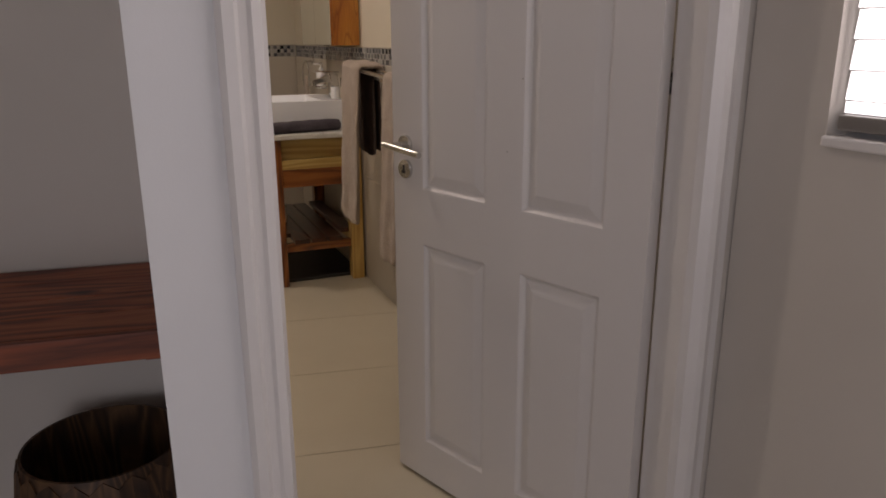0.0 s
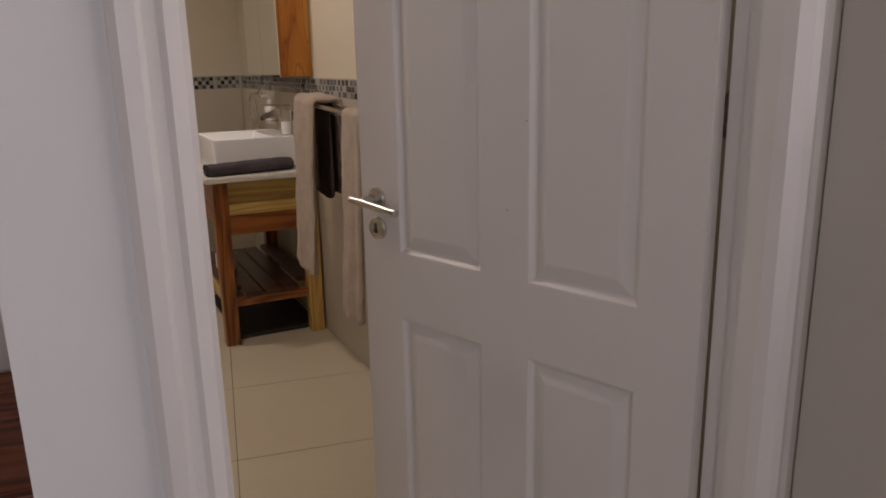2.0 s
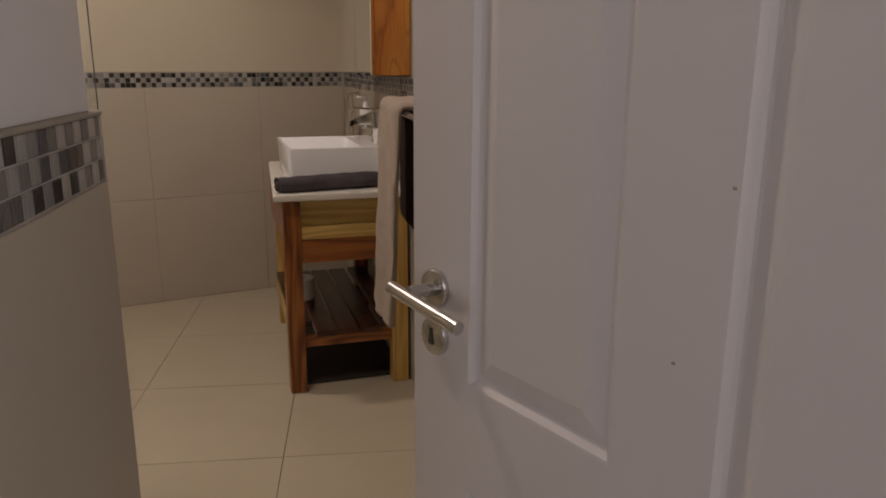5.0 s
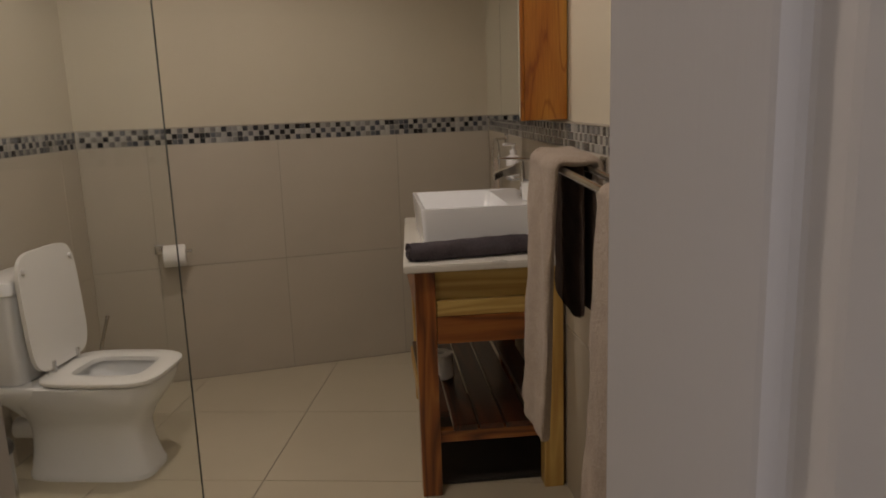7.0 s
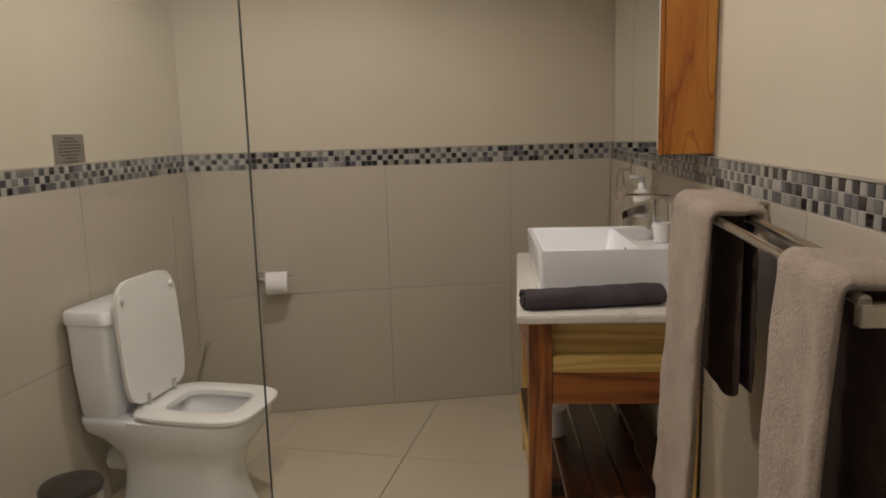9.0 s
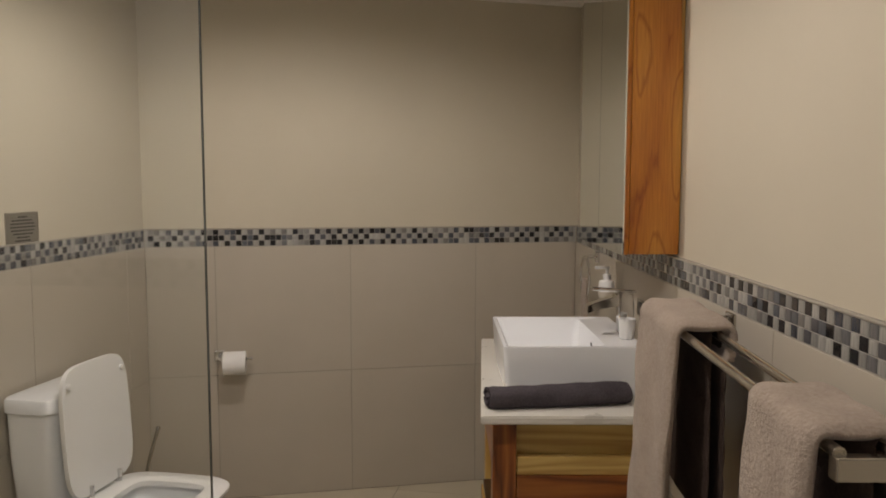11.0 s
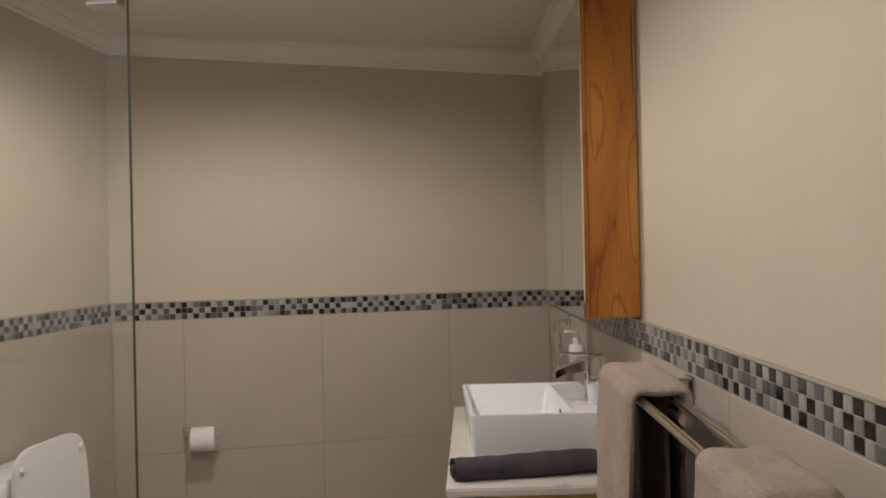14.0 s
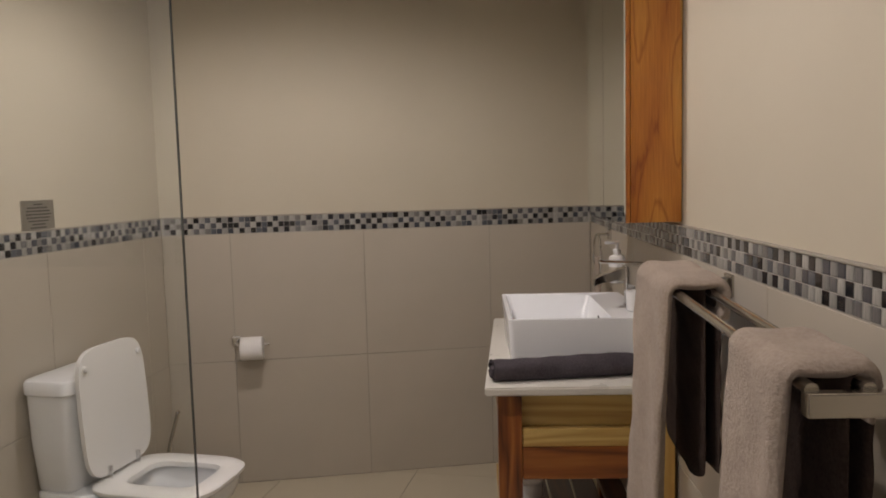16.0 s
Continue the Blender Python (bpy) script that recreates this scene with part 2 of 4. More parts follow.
M_cabinet = flame_wood("honey-brown cabinet pine", (0.36, 0.105, 0.010), (0.50, 0.190, 0.024), (0.64, 0.315, 0.058))
M_pine_x = wood("pale yellow pine", (0.42, 0.25, 0.07), (0.56, 0.38, 0.12), (0.64, 0.46, 0.17), "X", knots=False)
M_pine_z = wood("pale pine post", (0.44, 0.24, 0.06), (0.56, 0.35, 0.10), (0.64, 0.43, 0.14), "Z", knots=False)
M_pine_y = wood("pale pine side rail", (0.44, 0.24, 0.06), (0.56, 0.35, 0.10), (0.64, 0.43, 0.14), "Y", knots=False)
M_shelf = wood("dark red-brown bench timber", (0.070, 0.015, 0.006), (0.23, 0.052, 0.017), (0.35, 0.105, 0.040), "X", rough=0.55, ring=7, across=7.0, along_=0.5, coat=0.0)
M_steel = metal("brushed stainless steel", (0.58, 0.56, 0.53), 0.24)
M_chrome = metal("chrome", (0.72, 0.72, 0.72), 0.06)
M_rail = metal("satin nickel bar", (0.60, 0.57, 0.52), 0.2)
M_glass = glass("clear shower glass", (0.955, 0.975, 0.955))
M_glassedge = mottled("polished glass edge", (0.09, 0.10, 0.095), (0.15, 0.165, 0.155), 0.12, 10, 50, 0.0, spec=0.8, rough_var=0.05)
M_smallglass = glass("clear tumbler glass", (0.95, 0.96, 0.95))
M_mirror = material("silvered mirror", 0.03, 1.0, (0.86, 0.89, 0.87))[0]
M_beige = cloth("beige terry towel", (0.31, 0.25, 0.20), (0.48, 0.40, 0.335))
M_grey = cloth("charcoal terry towel", (0.046, 0.040, 0.046), (0.105, 0.092, 0.103))
M_brown = cloth("dark brown terry towel", (0.045, 0.031, 0.026), (0.095, 0.068, 0.057))
M_paper = mottled("white tissue paper", (0.78, 0.77, 0.75), (0.83, 0.82, 0.80), 0.95, 20, 300, 0.3)
M_white_plastic = mottled("white plastic", (0.74, 0.74, 0.73), (0.78, 0.78, 0.77), 0.35, 8, 100, 0.02)
M_black = mottled("black plastic", (0.012, 0.011, 0.010), (0.02, 0.018, 0.017), 0.35, 10, 120, 0.05)
M_darkslab = mottled("dark slab surface", (0.018, 0.016, 0.014), (0.035, 0.030, 0.026), 0.5, 8, 120, 0.2)
M_plaque = metal("etched steel plaque", (0.42, 0.40, 0.36), 0.35)
M_ink = mottled("dark plaque print", (0.035, 0.032, 0.03), (0.05, 0.046, 0.042), 0.7, 30, 100, 0.05)
M_basket = wood("dark woven rattan", (0.020, 0.009, 0.004), (0.058, 0.027, 0.012), (0.13, 0.067, 0.030), "Z", rough=0.6, knots=False, ring=14, coat=0.0)
M_blind = mottled("white blind slat", (0.80, 0.80, 0.80), (0.84, 0.84, 0.84), 0.5, 4, 100, 0.02)
M_alu = metal("grey window aluminium", (0.35, 0.34, 0.34), 0.4)
M_lampglow = bpy.data.materials.new("lamp face")
M_lampglow.use_nodes = True
M_lampglow.node_tree.nodes["Principled BSDF"].inputs["Emission Color"].default_value = (1.0, 0.8, 0.55, 1)
M_lampglow.node_tree.nodes["Principled BSDF"].inputs["Emission Strength"].default_value = 6.0
# Slats emit on their own, in place of daylight coming through them.
M_blindglow = bpy.data.materials.new("blind slat glowing for daylight")
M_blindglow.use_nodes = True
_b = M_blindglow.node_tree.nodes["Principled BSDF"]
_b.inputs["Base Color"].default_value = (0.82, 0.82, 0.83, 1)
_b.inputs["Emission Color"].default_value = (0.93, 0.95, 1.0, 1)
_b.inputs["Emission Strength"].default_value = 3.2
M_bedfloor = mottled("bedroom floor tile", (0.36, 0.32, 0.26), (0.42, 0.37, 0.30), 0.4, 3, 80, 0.05)
M_ground = mottled("paving outside", (0.30, 0.27, 0.23), (0.38, 0.34, 0.29), 0.9, 4, 60, 0.4, space="Object")


# ---- geometry helpers ----
def empty(name, m, label, category, group="", kind=""):
    ob = new(name)
    ob.matrix_world = m
    return tagged(ob, label, category, group, kind)


def mesh_from(bm, name, material_, smooth=False):
    me = bpy.data.meshes.new(name)
    bm.normal_update()
    bm.to_mesh(me)
    bm.free()
    for mt in (material_ if isinstance(material_, (list, tuple)) else [material_]):
        me.materials.append(mt)
    if smooth:
        me.polygons.foreach_set("use_smooth", [True] * len(me.polygons))
        me.set_sharp_from_angle(angle=radians(38))
    return me


def part(name, bm, material_, parent, label="", smooth=False, m=None):
    ob = new(name, mesh_from(bm, name, material_, smooth))
    ob.parent = parent
    if m is not None:
        ob.matrix_local = m
    if label:
        ob["label"] = label
    return ob


def single(name, bm, material_, label, category, m=None, kind="", group="", smooth=False):
    ob = new(name, mesh_from(bm, name, material_, smooth))
    if m is not None:
        ob.matrix_world = m
    return tagged(ob, label, category, group, kind)


def add_box(bm, x0, x1, y0, y1, z0, z1, bevel=0.0, seg=2, m=None):
    vs = [bm.verts.new((x, y, z)) for z in (z0, z1) for y in (y0, y1) for x in (x0, x1)]
    fs = [bm.faces.new([vs[i] for i in q]) for q in ((0, 2, 3, 1), (4, 5, 7, 6), (0, 1, 5, 4), (2, 6, 7, 3), (0, 4, 6, 2), (1, 3, 7, 5))]
    out = vs
    if bevel:
        edges = list({e for f in fs for e in f.edges})
        got = bmesh.ops.bevel(bm, geom=edges, offset=bevel, segments=seg, profile=0.6, affect="EDGES")
        out = list({v for f in got["faces"] for v in f.verts})
    if m is not None:
        bmesh.ops.transform(bm, matrix=m, verts=out)
    return out


def box(x0, x1, y0, y1, z0, z1, bevel=0.0, seg=2):
    bm = bmesh.new()
    add_box(bm, x0, x1, y0, y1, z0, z1, bevel, seg)
    return bm


def loft(bm, rings, close=True, cap0=True, cap1=True):
    """Skin a list of rings (each a list of points) into a tube."""
    rows = [[bm.verts.new(p) for p in r] for r in rings]
    n = len(rows[0])
    for a, b in zip(rows, rows[1:]):
        for i in range(n if close else n - 1):
            j = (i + 1) % n
            bm.faces.new((a[i], a[j], b[j], b[i]))
    if cap0:
        bm.faces.new(list(reversed(rows[0])))
    if cap1:
        bm.faces.new(rows[-1])
    return rows


def circle(r, z, n=28, cx=0.0, cy=0.0):
    return [(cx + r * math.cos(2 * math.pi * i / n), cy + r * math.sin(2 * math.pi * i / n), z) for i in range(n)]


def lathe(profile, n=28, cap0=True, cap1=True):
    """Turn a list of (radius, height) round the z axis."""
    bm = bmesh.new()
    loft(bm, [circle(r, z, n) for r, z in profile], True, cap0, cap1)
    return bm


def tube(points, r, n=12):
    """A round bar through the points."""
    bm = bmesh.new()
    pts = [Vector(p) for p in points]
    rings = []
    for i, p in enumerate(pts):
        d = (pts[min(i + 1, len(pts) - 1)] - pts[max(i - 1, 0)]).normalized()
        up = Vector((0, 0, 1)) if abs(d.z) < 0.9 else Vector((0, 1, 0))
        a = d.cross(up).normalized()
        b = a.cross(d)
        rings.append([p + r * (math.cos(2 * math.pi * k / n) * a + math.sin(2 * math.pi * k / n) * b) for k in range(n)])
    loft(bm, rings)
    bmesh.ops.recalc_face_normals(bm, faces=bm.faces)
    return bm


def superellipse(rx, ry, cx, cy, z, n=40, power=4.0):
    pts = []
    for i in range(n):
        a = 2 * math.pi * i / n
        c, s = math.cos(a), math.sin(a)
        pts.append((cx + rx * math.copysign(abs(c) ** (2 / power), c), cy + ry * math.copysign(abs(s) ** (2 / power), s), z))
    return pts


def along(p0, p1):
    """A frame whose x runs from p0 to p1 on the floor, y to its left and z up; and the length."""
    d = Vector((p1[0] - p0[0], p1[1] - p0[1]))
    return pose(p0[0], p0[1], 0, 0, 0, math.degrees(math.atan2(d.y, d.x))), d.length


def prism(points, z0, z1):
    """An upright solid over a floor polygon given counter-clockwise."""
    bm = bmesh.new()
    loft(bm, [[(x, y, z0) for x, y in points], [(x, y, z1) for x, y in points]])
    bmesh.ops.recalc_face_normals(bm, faces=bm.faces)
    return bm


# ---- plan: corners of the rooms on the floor, in metres ----
BACK_L, BACK_R = (-1.940, -0.371), (0.0, 0.0)
SHOWER_L, NIB_END, NIB_START = (-2.264, -3.250), (-0.847, -3.452), (-0.936, -4.090)
RIGHT_END = (-0.024, -4.195)
BAND_LOW, BAND_HIGH, BATH_TOP, BED_TOP = 1.155, 1.229, 2.362, 2.52
SKIN = 0.010      # how far tiles stand proud of the plaster

back_m, back_len = along(BACK_L, BACK_R)
right_m, right_len = along(BACK_R, RIGHT_END)
left_m, left_len = along(SHOWER_L, BACK_L)
shower_m, shower_len = along(NIB_END, SHOWER_L)
nib_m, nib_len = along(NIB_START, NIB_END)


def structure(name, bm, mat, label, category, m=None):
    return single(name, bm, mat, label, category, m, kind="structure")


wall_back = structure("wall_back", box(-0.2, back_len + 0.3, SKIN, 0.2, 0, BED_TOP), M_plaster, "cream painted bathroom wall above greige tiles", "wall", back_m)

wall_right = structure("wall_right", box(-0.2, right_len + 0.02, SKIN, 0.22, 0, BED_TOP), M_plaster, "cream painted bathroom wall with mosaic band", "wall", right_m)

wall_left = structure("wall_left", box(-0.15, left_len + 0.02, SKIN, 0.2, 0, BED_TOP), M_plaster, "cream painted bathroom wall behind the toilet", "wall", left_m)

# partition between bathroom and the bedroom's alcove
partition = prism([(-1.134, -4.242), (-0.990, -4.251), (-0.985, -4.100), (-0.946, -4.098), (-0.8585, -3.4620), (-2.10, -3.285), (-2.10, -3.42), (-1.042, -3.575)], 0, BED_TOP)
wall_partition = structure("wall_partition", partition, M_whitewall, "white painted wall end beside the doorway", "wall")
wall_doorside = structure("wall_doorside", prism([(-0.115, -4.210), (-0.115, -4.316), (0.02, -4.322), (0.02, -4.214)], 0, BED_TOP), M_bedwall, "narrow painted wall beside the door hinges", "wall")
wall_lintel = structure("wall_lintel", prism([(-0.988, -4.100), (-0.988, -4.250), (-0.115, -4.315), (-0.115, -4.210)], 2.075, BED_TOP), M_whitewall, "painted wall over the doorway", "wall")

# bedroom shell
wall_alcove = structure("wall_alcove", prism([(-1.042, -3.580), (-2.45, -3.375), (-2.45, -3.30), (-2.11, -3.29), (-2.11, -3.43)], 0, BED_TOP), M_bedwall, "shaded painted back wall of the alcove", "wall")
# Unseen side wall, brought inwards to keep light off the alcove.
bm = prism([(-1.95, -3.44), (-2.295, -3.40), (-2.295, -4.165), (-1.95, -4.19)], 0, BED_TOP)
alcove_shade_wall = structure("alcove_shade_wall", bm, M_bedwall, "unseen painted alcove side wall, set in for shade", "wall")
wall_bed_front = structure("wall_bed_front", prism([(-2.30, -4.17), (-3.75, -4.07), (-3.75, -3.95), (-2.30, -4.05)], 0, BED_TOP), M_bedwall, "painted bedroom wall", "wall")
BX = -0.098
bm = bmesh.new()
add_box(bm, BX, BX + 0.22, -4.50, -4.323, 0, BED_TOP)
add_box(bm, BX, BX + 0.22, -8.3, -5.80, 0, BED_TOP)
add_box(bm, BX, BX + 0.22, -5.80, -4.50, 0, 1.125)
add_box(bm, BX, BX + 0.22, -5.80, -4.50, 2.06, BED_TOP)
wall_bed_right = structure("wall_bed_right", bm, M_bedwall, "greyish white bedroom wall with a window", "wall")
bm = bmesh.new()
add_box(bm, -3.75, -3.62, -8.3, -3.95, 0, BED_TOP)
wall_bed_left = structure("wall_bed_left", bm, M_bedwall, "painted bedroom wall", "wall")
# No opening is known here; it is left for the added daylight lamp.
bm = bmesh.new()
add_box(bm, -2.2, BX, -8.3, -8.15, 0, BED_TOP)
add_box(bm, -3.62, -2.2, -8.3, -8.15, 2.15, BED_TOP)
wall_bed_back = structure("wall_bed_back", bm, M_bedwall, "painted bedroom wall with an added opening for daylight", "wall")

# floors, ceilings, ground
structure("ground", box(-60, 60, -60, 60, -0.35, -0.30), M_ground, "sandy paving outside the house", "ground")
structure("floor_slab", box(-4.0, 0.25, -8.5, 0.3, -0.30, -0.012), M_floorgrout, "grouted floor bed under the tiles", "floor")
structure("floor_bedroom", prism([(-3.75, -8.3), (BX + 0.1, -8.3), (BX + 0.1, -4.33), (-0.99, -4.20), (-1.15, -4.20), (-1.06, -3.5), (-2.4, -3.3), (-2.4, -4.0), (-3.75, -3.95)], -0.012, 0.0), M_bedfloor, "tan tiled bedroom floor", "floor")
structure("ceiling", prism([(-2.45, -4.2), (0.15, -4.2), (0.15, 0.25), (-2.45, -0.30)], BATH_TOP, BATH_TOP + 0.06), M_ceiling, "dull white bathroom ceiling", "ceiling")
structure("ceiling_bedroom", box(-4.0, 0.3, -8.5, 0.5, BED_TOP, BED_TOP + 0.12), M_ceiling, "white bedroom ceiling", "ceiling")


def cornice(name, m, length, z_at, ext=0.0):
    """A coved cornice along a wall; z_at gives its lower edge at the two ends."""
    prof = [(SKIN, 0.0), (0.002, 0.0), (-0.004, 0.012), (-0.012, 0.016), (-0.022, 0.034), (-0.040, 0.052), (-0.052, 0.056), (-0.056, 0.064), (-0.088, 0.068), (-0.088, 0.10), (SKIN, 0.10)]
    bm = bmesh.new()
    rings = []
    for s, z in ((-ext, z_at[0]), (length + ext, z_at[1])):
        k = (BATH_TOP - z) / 0.068 
        rings.append([(s, y, z + dz * k) for y, dz in prof])
    loft(bm, rings)
    bmesh.ops.recalc_face_normals(bm, faces=bm.faces)
    return structure(name, bm, M_cornice, "white plaster cornice along the ceiling", "cornice", m)


cornice("cornice_back", back_m, back_len, (2.305, 2.266), 0.02)
cornice("cornice_right", right_m, right_len, (2.266, 2.275), 0.02)
cornice("cornice_left", left_m, left_len, (2.285, 2.305), 0.02)
cornice("cornice_shower", shower_m, shower_len, (2.28, 2.285), 0.02)

# ---- door frame and door ----
door_frame = empty("door_frame", pose(0, 0, 0), "white painted moulded door frame in the bathroom doorway", "door frame", kind="structure")
part("jamb", prism([(-1.014, -4.246), (-1.014, -4.262), (-1.006, -4.270), (-0.990, -4.273), (-0.984, -4.268), (-0.972, -4.268), (-0.966, -4.275), (-0.952, -4.273), (-0.944, -4.262), (-0.943, -4.215), (-0.936, -4.208), (-0.936, -4.092), (-0.985, -4.088), (-0.985, -4.246)], 0, 2.04), M_framepaint, door_frame)
part("jamb", prism([(-0.173, -4.206), (-0.173, -4.236), (-0.179, -4.240), (-0.179, -4.296), (-0.173, -4.314), (-0.157, -4.327), (-0.145, -4.331), (-0.132, -4.326), (-0.126, -4.318), (-0.108, -4.318), (-0.1075, -4.206)], 0, 2.04), M_framepaint, door_frame)
part("head", prism([(-1.014, -4.272), (-0.108, -4.333), (-0.108, -4.206), (-1.014, -4.09)], 2.04, 2.10), M_framepaint, door_frame)
part("door_stop", prism([(-0.936, -4.20), (-0.182, -4.25), (-0.182, -4.225), (-0.936, -4.17)], 2.025, 2.0395), M_framepaint, door_frame)

HINGE = (-0.205, -4.210)
LEAF_W, LEAF_T, LEAF_Z0, LEAF_Z1 = 0.812, 0.036, 0.012, 2.032
DOOR_DIR = (-0.334, 0.943)
door_m, _ = along(HINGE, (HINGE[0] + DOOR_DIR[0], HINGE[1] + DOOR_DIR[1]))


def door_leaf():
    bm = bmesh.new()
    xs = [0.001, 0.107, 0.343, 0.455, 0.694, LEAF_W]
    zs = [LEAF_Z0, 0.134, 0.740, 0.886, 1.925, LEAF_Z1]
    steps = [(0.004, -0.0005), (0.010, -0.007), (0.014, -0.0095), (0.018, -0.0095), (0.040, -0.003), (0.046, -0.002)]

    def quad(pts):
        bm.faces.new([bm.verts.new(p) for p in pts])

    for face_y, side in ((0.0, 1), (-LEAF_T, -1)):
        for i in range(5):
            for k in range(5):
                loops = [(xs[i], xs[i + 1], zs[k], zs[k + 1], 0.0)]
                if i in (1, 3) and k in (1, 3):
                    loops += [(xs[i] + o, xs[i + 1] - o, zs[k] + o, zs[k + 1] - o, d) for o, d in steps]
                rect = [[(a, face_y + side * d, c), (b, face_y + side * d, c), (b, face_y + side * d, e), (a, face_y + side * d, e)] for a, b, c, e, d in loops]
                for r0, r1 in zip(rect, rect[1:]):
                    for j in range(4):
                        quad([r0[j], r0[(j + 1) % 4], r1[(j + 1) % 4], r1[j]])
                quad(rect[-1])
    for a, b in (((xs[0], LEAF_Z0), (LEAF_W, LEAF_Z0)), ((LEAF_W, LEAF_Z0), (LEAF_W, LEAF_Z1)), ((LEAF_W, LEAF_Z1), (xs[0], LEAF_Z1)), ((xs[0], LEAF_Z1), (xs[0], LEAF_Z0))):
        quad([(a[0], 0, a[1]), (b[0], 0, b[1]), (b[0], -LEAF_T, b[1]), (a[0], -LEAF_T, a[1])])
    bmesh.ops.remove_doubles(bm, verts=bm.verts, dist=0.0002)
    bmesh.ops.recalc_face_normals(bm, faces=bm.faces)
    return bm


door_1 = empty("door_1", door_m, "white four-panel moulded door standing open into the bathroom", "door", kind="structure")
leaf = part("leaf", door_leaf(), M_doorpaint, door_1)


def rosette(keyhole):
    bm = lathe([(0.0, 0.0), (0.026, 0.0), (0.026, 0.006), (0.0245, 0.0085), (0.020, 0.0095), (0.0, 0.0095)], 32, False, False)
    bmesh.ops.remove_doubles(bm, verts=bm.verts, dist=0.0001)
    bmesh.ops.recalc_face_normals(bm, faces=bm.faces)
    return bm


for side, y0, turn in ((1, 0.0, -90), (-1, -LEAF_T, 90)):
    r = part("rosette", rosette(False), M_steel, door_1, "brushed steel handle rosette", True, pose(0.758, y0, 1.003, turn))
    k = part("key_rosette", rosette(True), M_steel, door_1, "brushed steel keyhole cover", True, pose(0.758, y0, 0.937, turn))
    bm = box(-0.0035, 0.0035, -0.012, 0.004, 0, 0.0012)
    add_box(bm, -0.0055, 0.0055, 0.002, 0.010, 0, 0.0012)
    part("keyhole", bm, M_black, k, "", m=pose(0, 0, 0.0093))
    y = y0 + side * 0.0
    neck = [(0.758, y + side * 0.008, 1.003), (0.758, y + side * 0.046, 1.003)]
    lever = [(0.787, y + side * 0.054, 1.006), (0.758, y + side * 0.054, 1.003), (0.642, y + side * 0.054, 0.992)]
    part("handle_neck", tube(neck, 0.0095, 20), M_steel, door_1, "", True)
    part("lever", tube(lever, 0.0085, 20), M_steel, door_1, "brushed steel lever bar", True)
for z in (0.22, 1.84):
    part("hinge", tube([(-0.012, -LEAF_T + 0.004, z - 0.045), (-0.012, -LEAF_T + 0.004, z + 0.045)], 0.004, 12), M_black, door_1, "", True)
# two small chips in the paint
for u, z in ((0.345, 1.191), (0.389, 1.023)):
    part("paint_chip", box(u - 0.002, u + 0.002, -0.001, 0.0004, z - 0.0014, z + 0.0014, 0.0003, 1), M_grout, door_1)

# ---- windows ----
window_1 = empty("window_1", pose(BX, 0, 0), "bedroom window with a closed white slatted blind", "window", kind="structure")
for a, b, c, d in ((-5.80, -4.50, 1.126, 1.156), (-5.80, -4.50, 2.03, 2.06), (-5.80, -5.77, 1.157, 2.029), (-4.53, -4.50, 1.157, 2.029)):
    part("window_frame", box(0.10, 0.15, a, b, c, d, 0.003, 1), M_framepaint, window_1)
part("window_sill", box(-0.012, 0.10, -5.80, -4.50, 1.108, 1.1255, 0.004, 2), M_framepaint, window_1)
p2_ = part("pane", box(0.12, 0.125, -5.77, -4.53, 1.157, 2.03), M_smallglass, window_1)
p2_.visible_shadow = False
blind = empty("window_blind", pose(BX, 0, 0), "white slatted blind hanging closed in the window, slats made to glow", "blind")
part("bottom_rail", box(0.004, 0.030, -5.785, -4.515, 1.135, 1.160, 0.003, 2), M_alu, blind, "grey bottom rail")
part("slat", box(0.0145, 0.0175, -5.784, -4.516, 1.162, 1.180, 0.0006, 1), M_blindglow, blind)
zb = 1.183
slat = None
while zb < 2.0:
    m_ = pose(0.016, -5.15, zb + 0.0215, 0, 6, 0)
    if slat is None:
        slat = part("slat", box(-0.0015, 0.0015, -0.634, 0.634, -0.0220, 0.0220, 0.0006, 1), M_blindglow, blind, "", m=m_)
    else:
        s2 = new("slat", slat.data)
        s2.parent = blind
        s2.matrix_local = m_
    zb += 0.0465
# Sheet added so the gaps between the bright slats read as dark lines.
part("backing", box(0.024, 0.027, -5.784, -4.516, 1.162, 2.01), M_alu, blind, "grey sheet added to darken the gaps between slats")
part("head_rail", box(0.002, 0.04, -5.785, -4.515, 2.01, 2.055, 0.003, 1), M_framepaint, blind)

# ---- shower screen ----
GLASS_A, GLASS_B = (-0.971, -2.561), (-2.150, -2.404)
glass_m, glass_len = along(GLASS_A, GLASS_B)
screen = empty("shower_screen", glass_m, "frameless clear glass shower screen standing on the floor", "shower screen")
g = part("pane", box(0.0018, glass_len, -0.002, 0.002, 0.002, 2.10), M_glass, screen, "clear glass sheet")
g.visible_shadow = False
part("pane_edge", box(0.0, 0.0015, -0.002, 0.002, 0.002, 2.10, 0.0004, 1), M_glassedge, screen, "dark polished glass edge")
part("clamp", box(0.010, 0.056, -0.013, 0.013, 1.775, 1.835, 0.003, 2), M_chrome, screen, "small chrome glass clamp")
part("wall_channel", box(glass_len - 0.002, glass_len + 0.012, -0.012, 0.012, 0.002, 2.10, 0.001, 1), M_steel, screen)

# ---- toilet ----
TOILET = pose(-2.000, -1.128, 0, 0, 0, -10.3) @ Matrix.Diagonal((1.005, 0.99, 0.953, 1))
toilet = empty("toilet", TOILET, "white ceramic close-coupled toilet with its lid up", "toilet")


def ring_blend(a, b, k):
    return [tuple(p + (q - p) * k for p, q in zip(u, v)) for u, v in zip(a, b)]


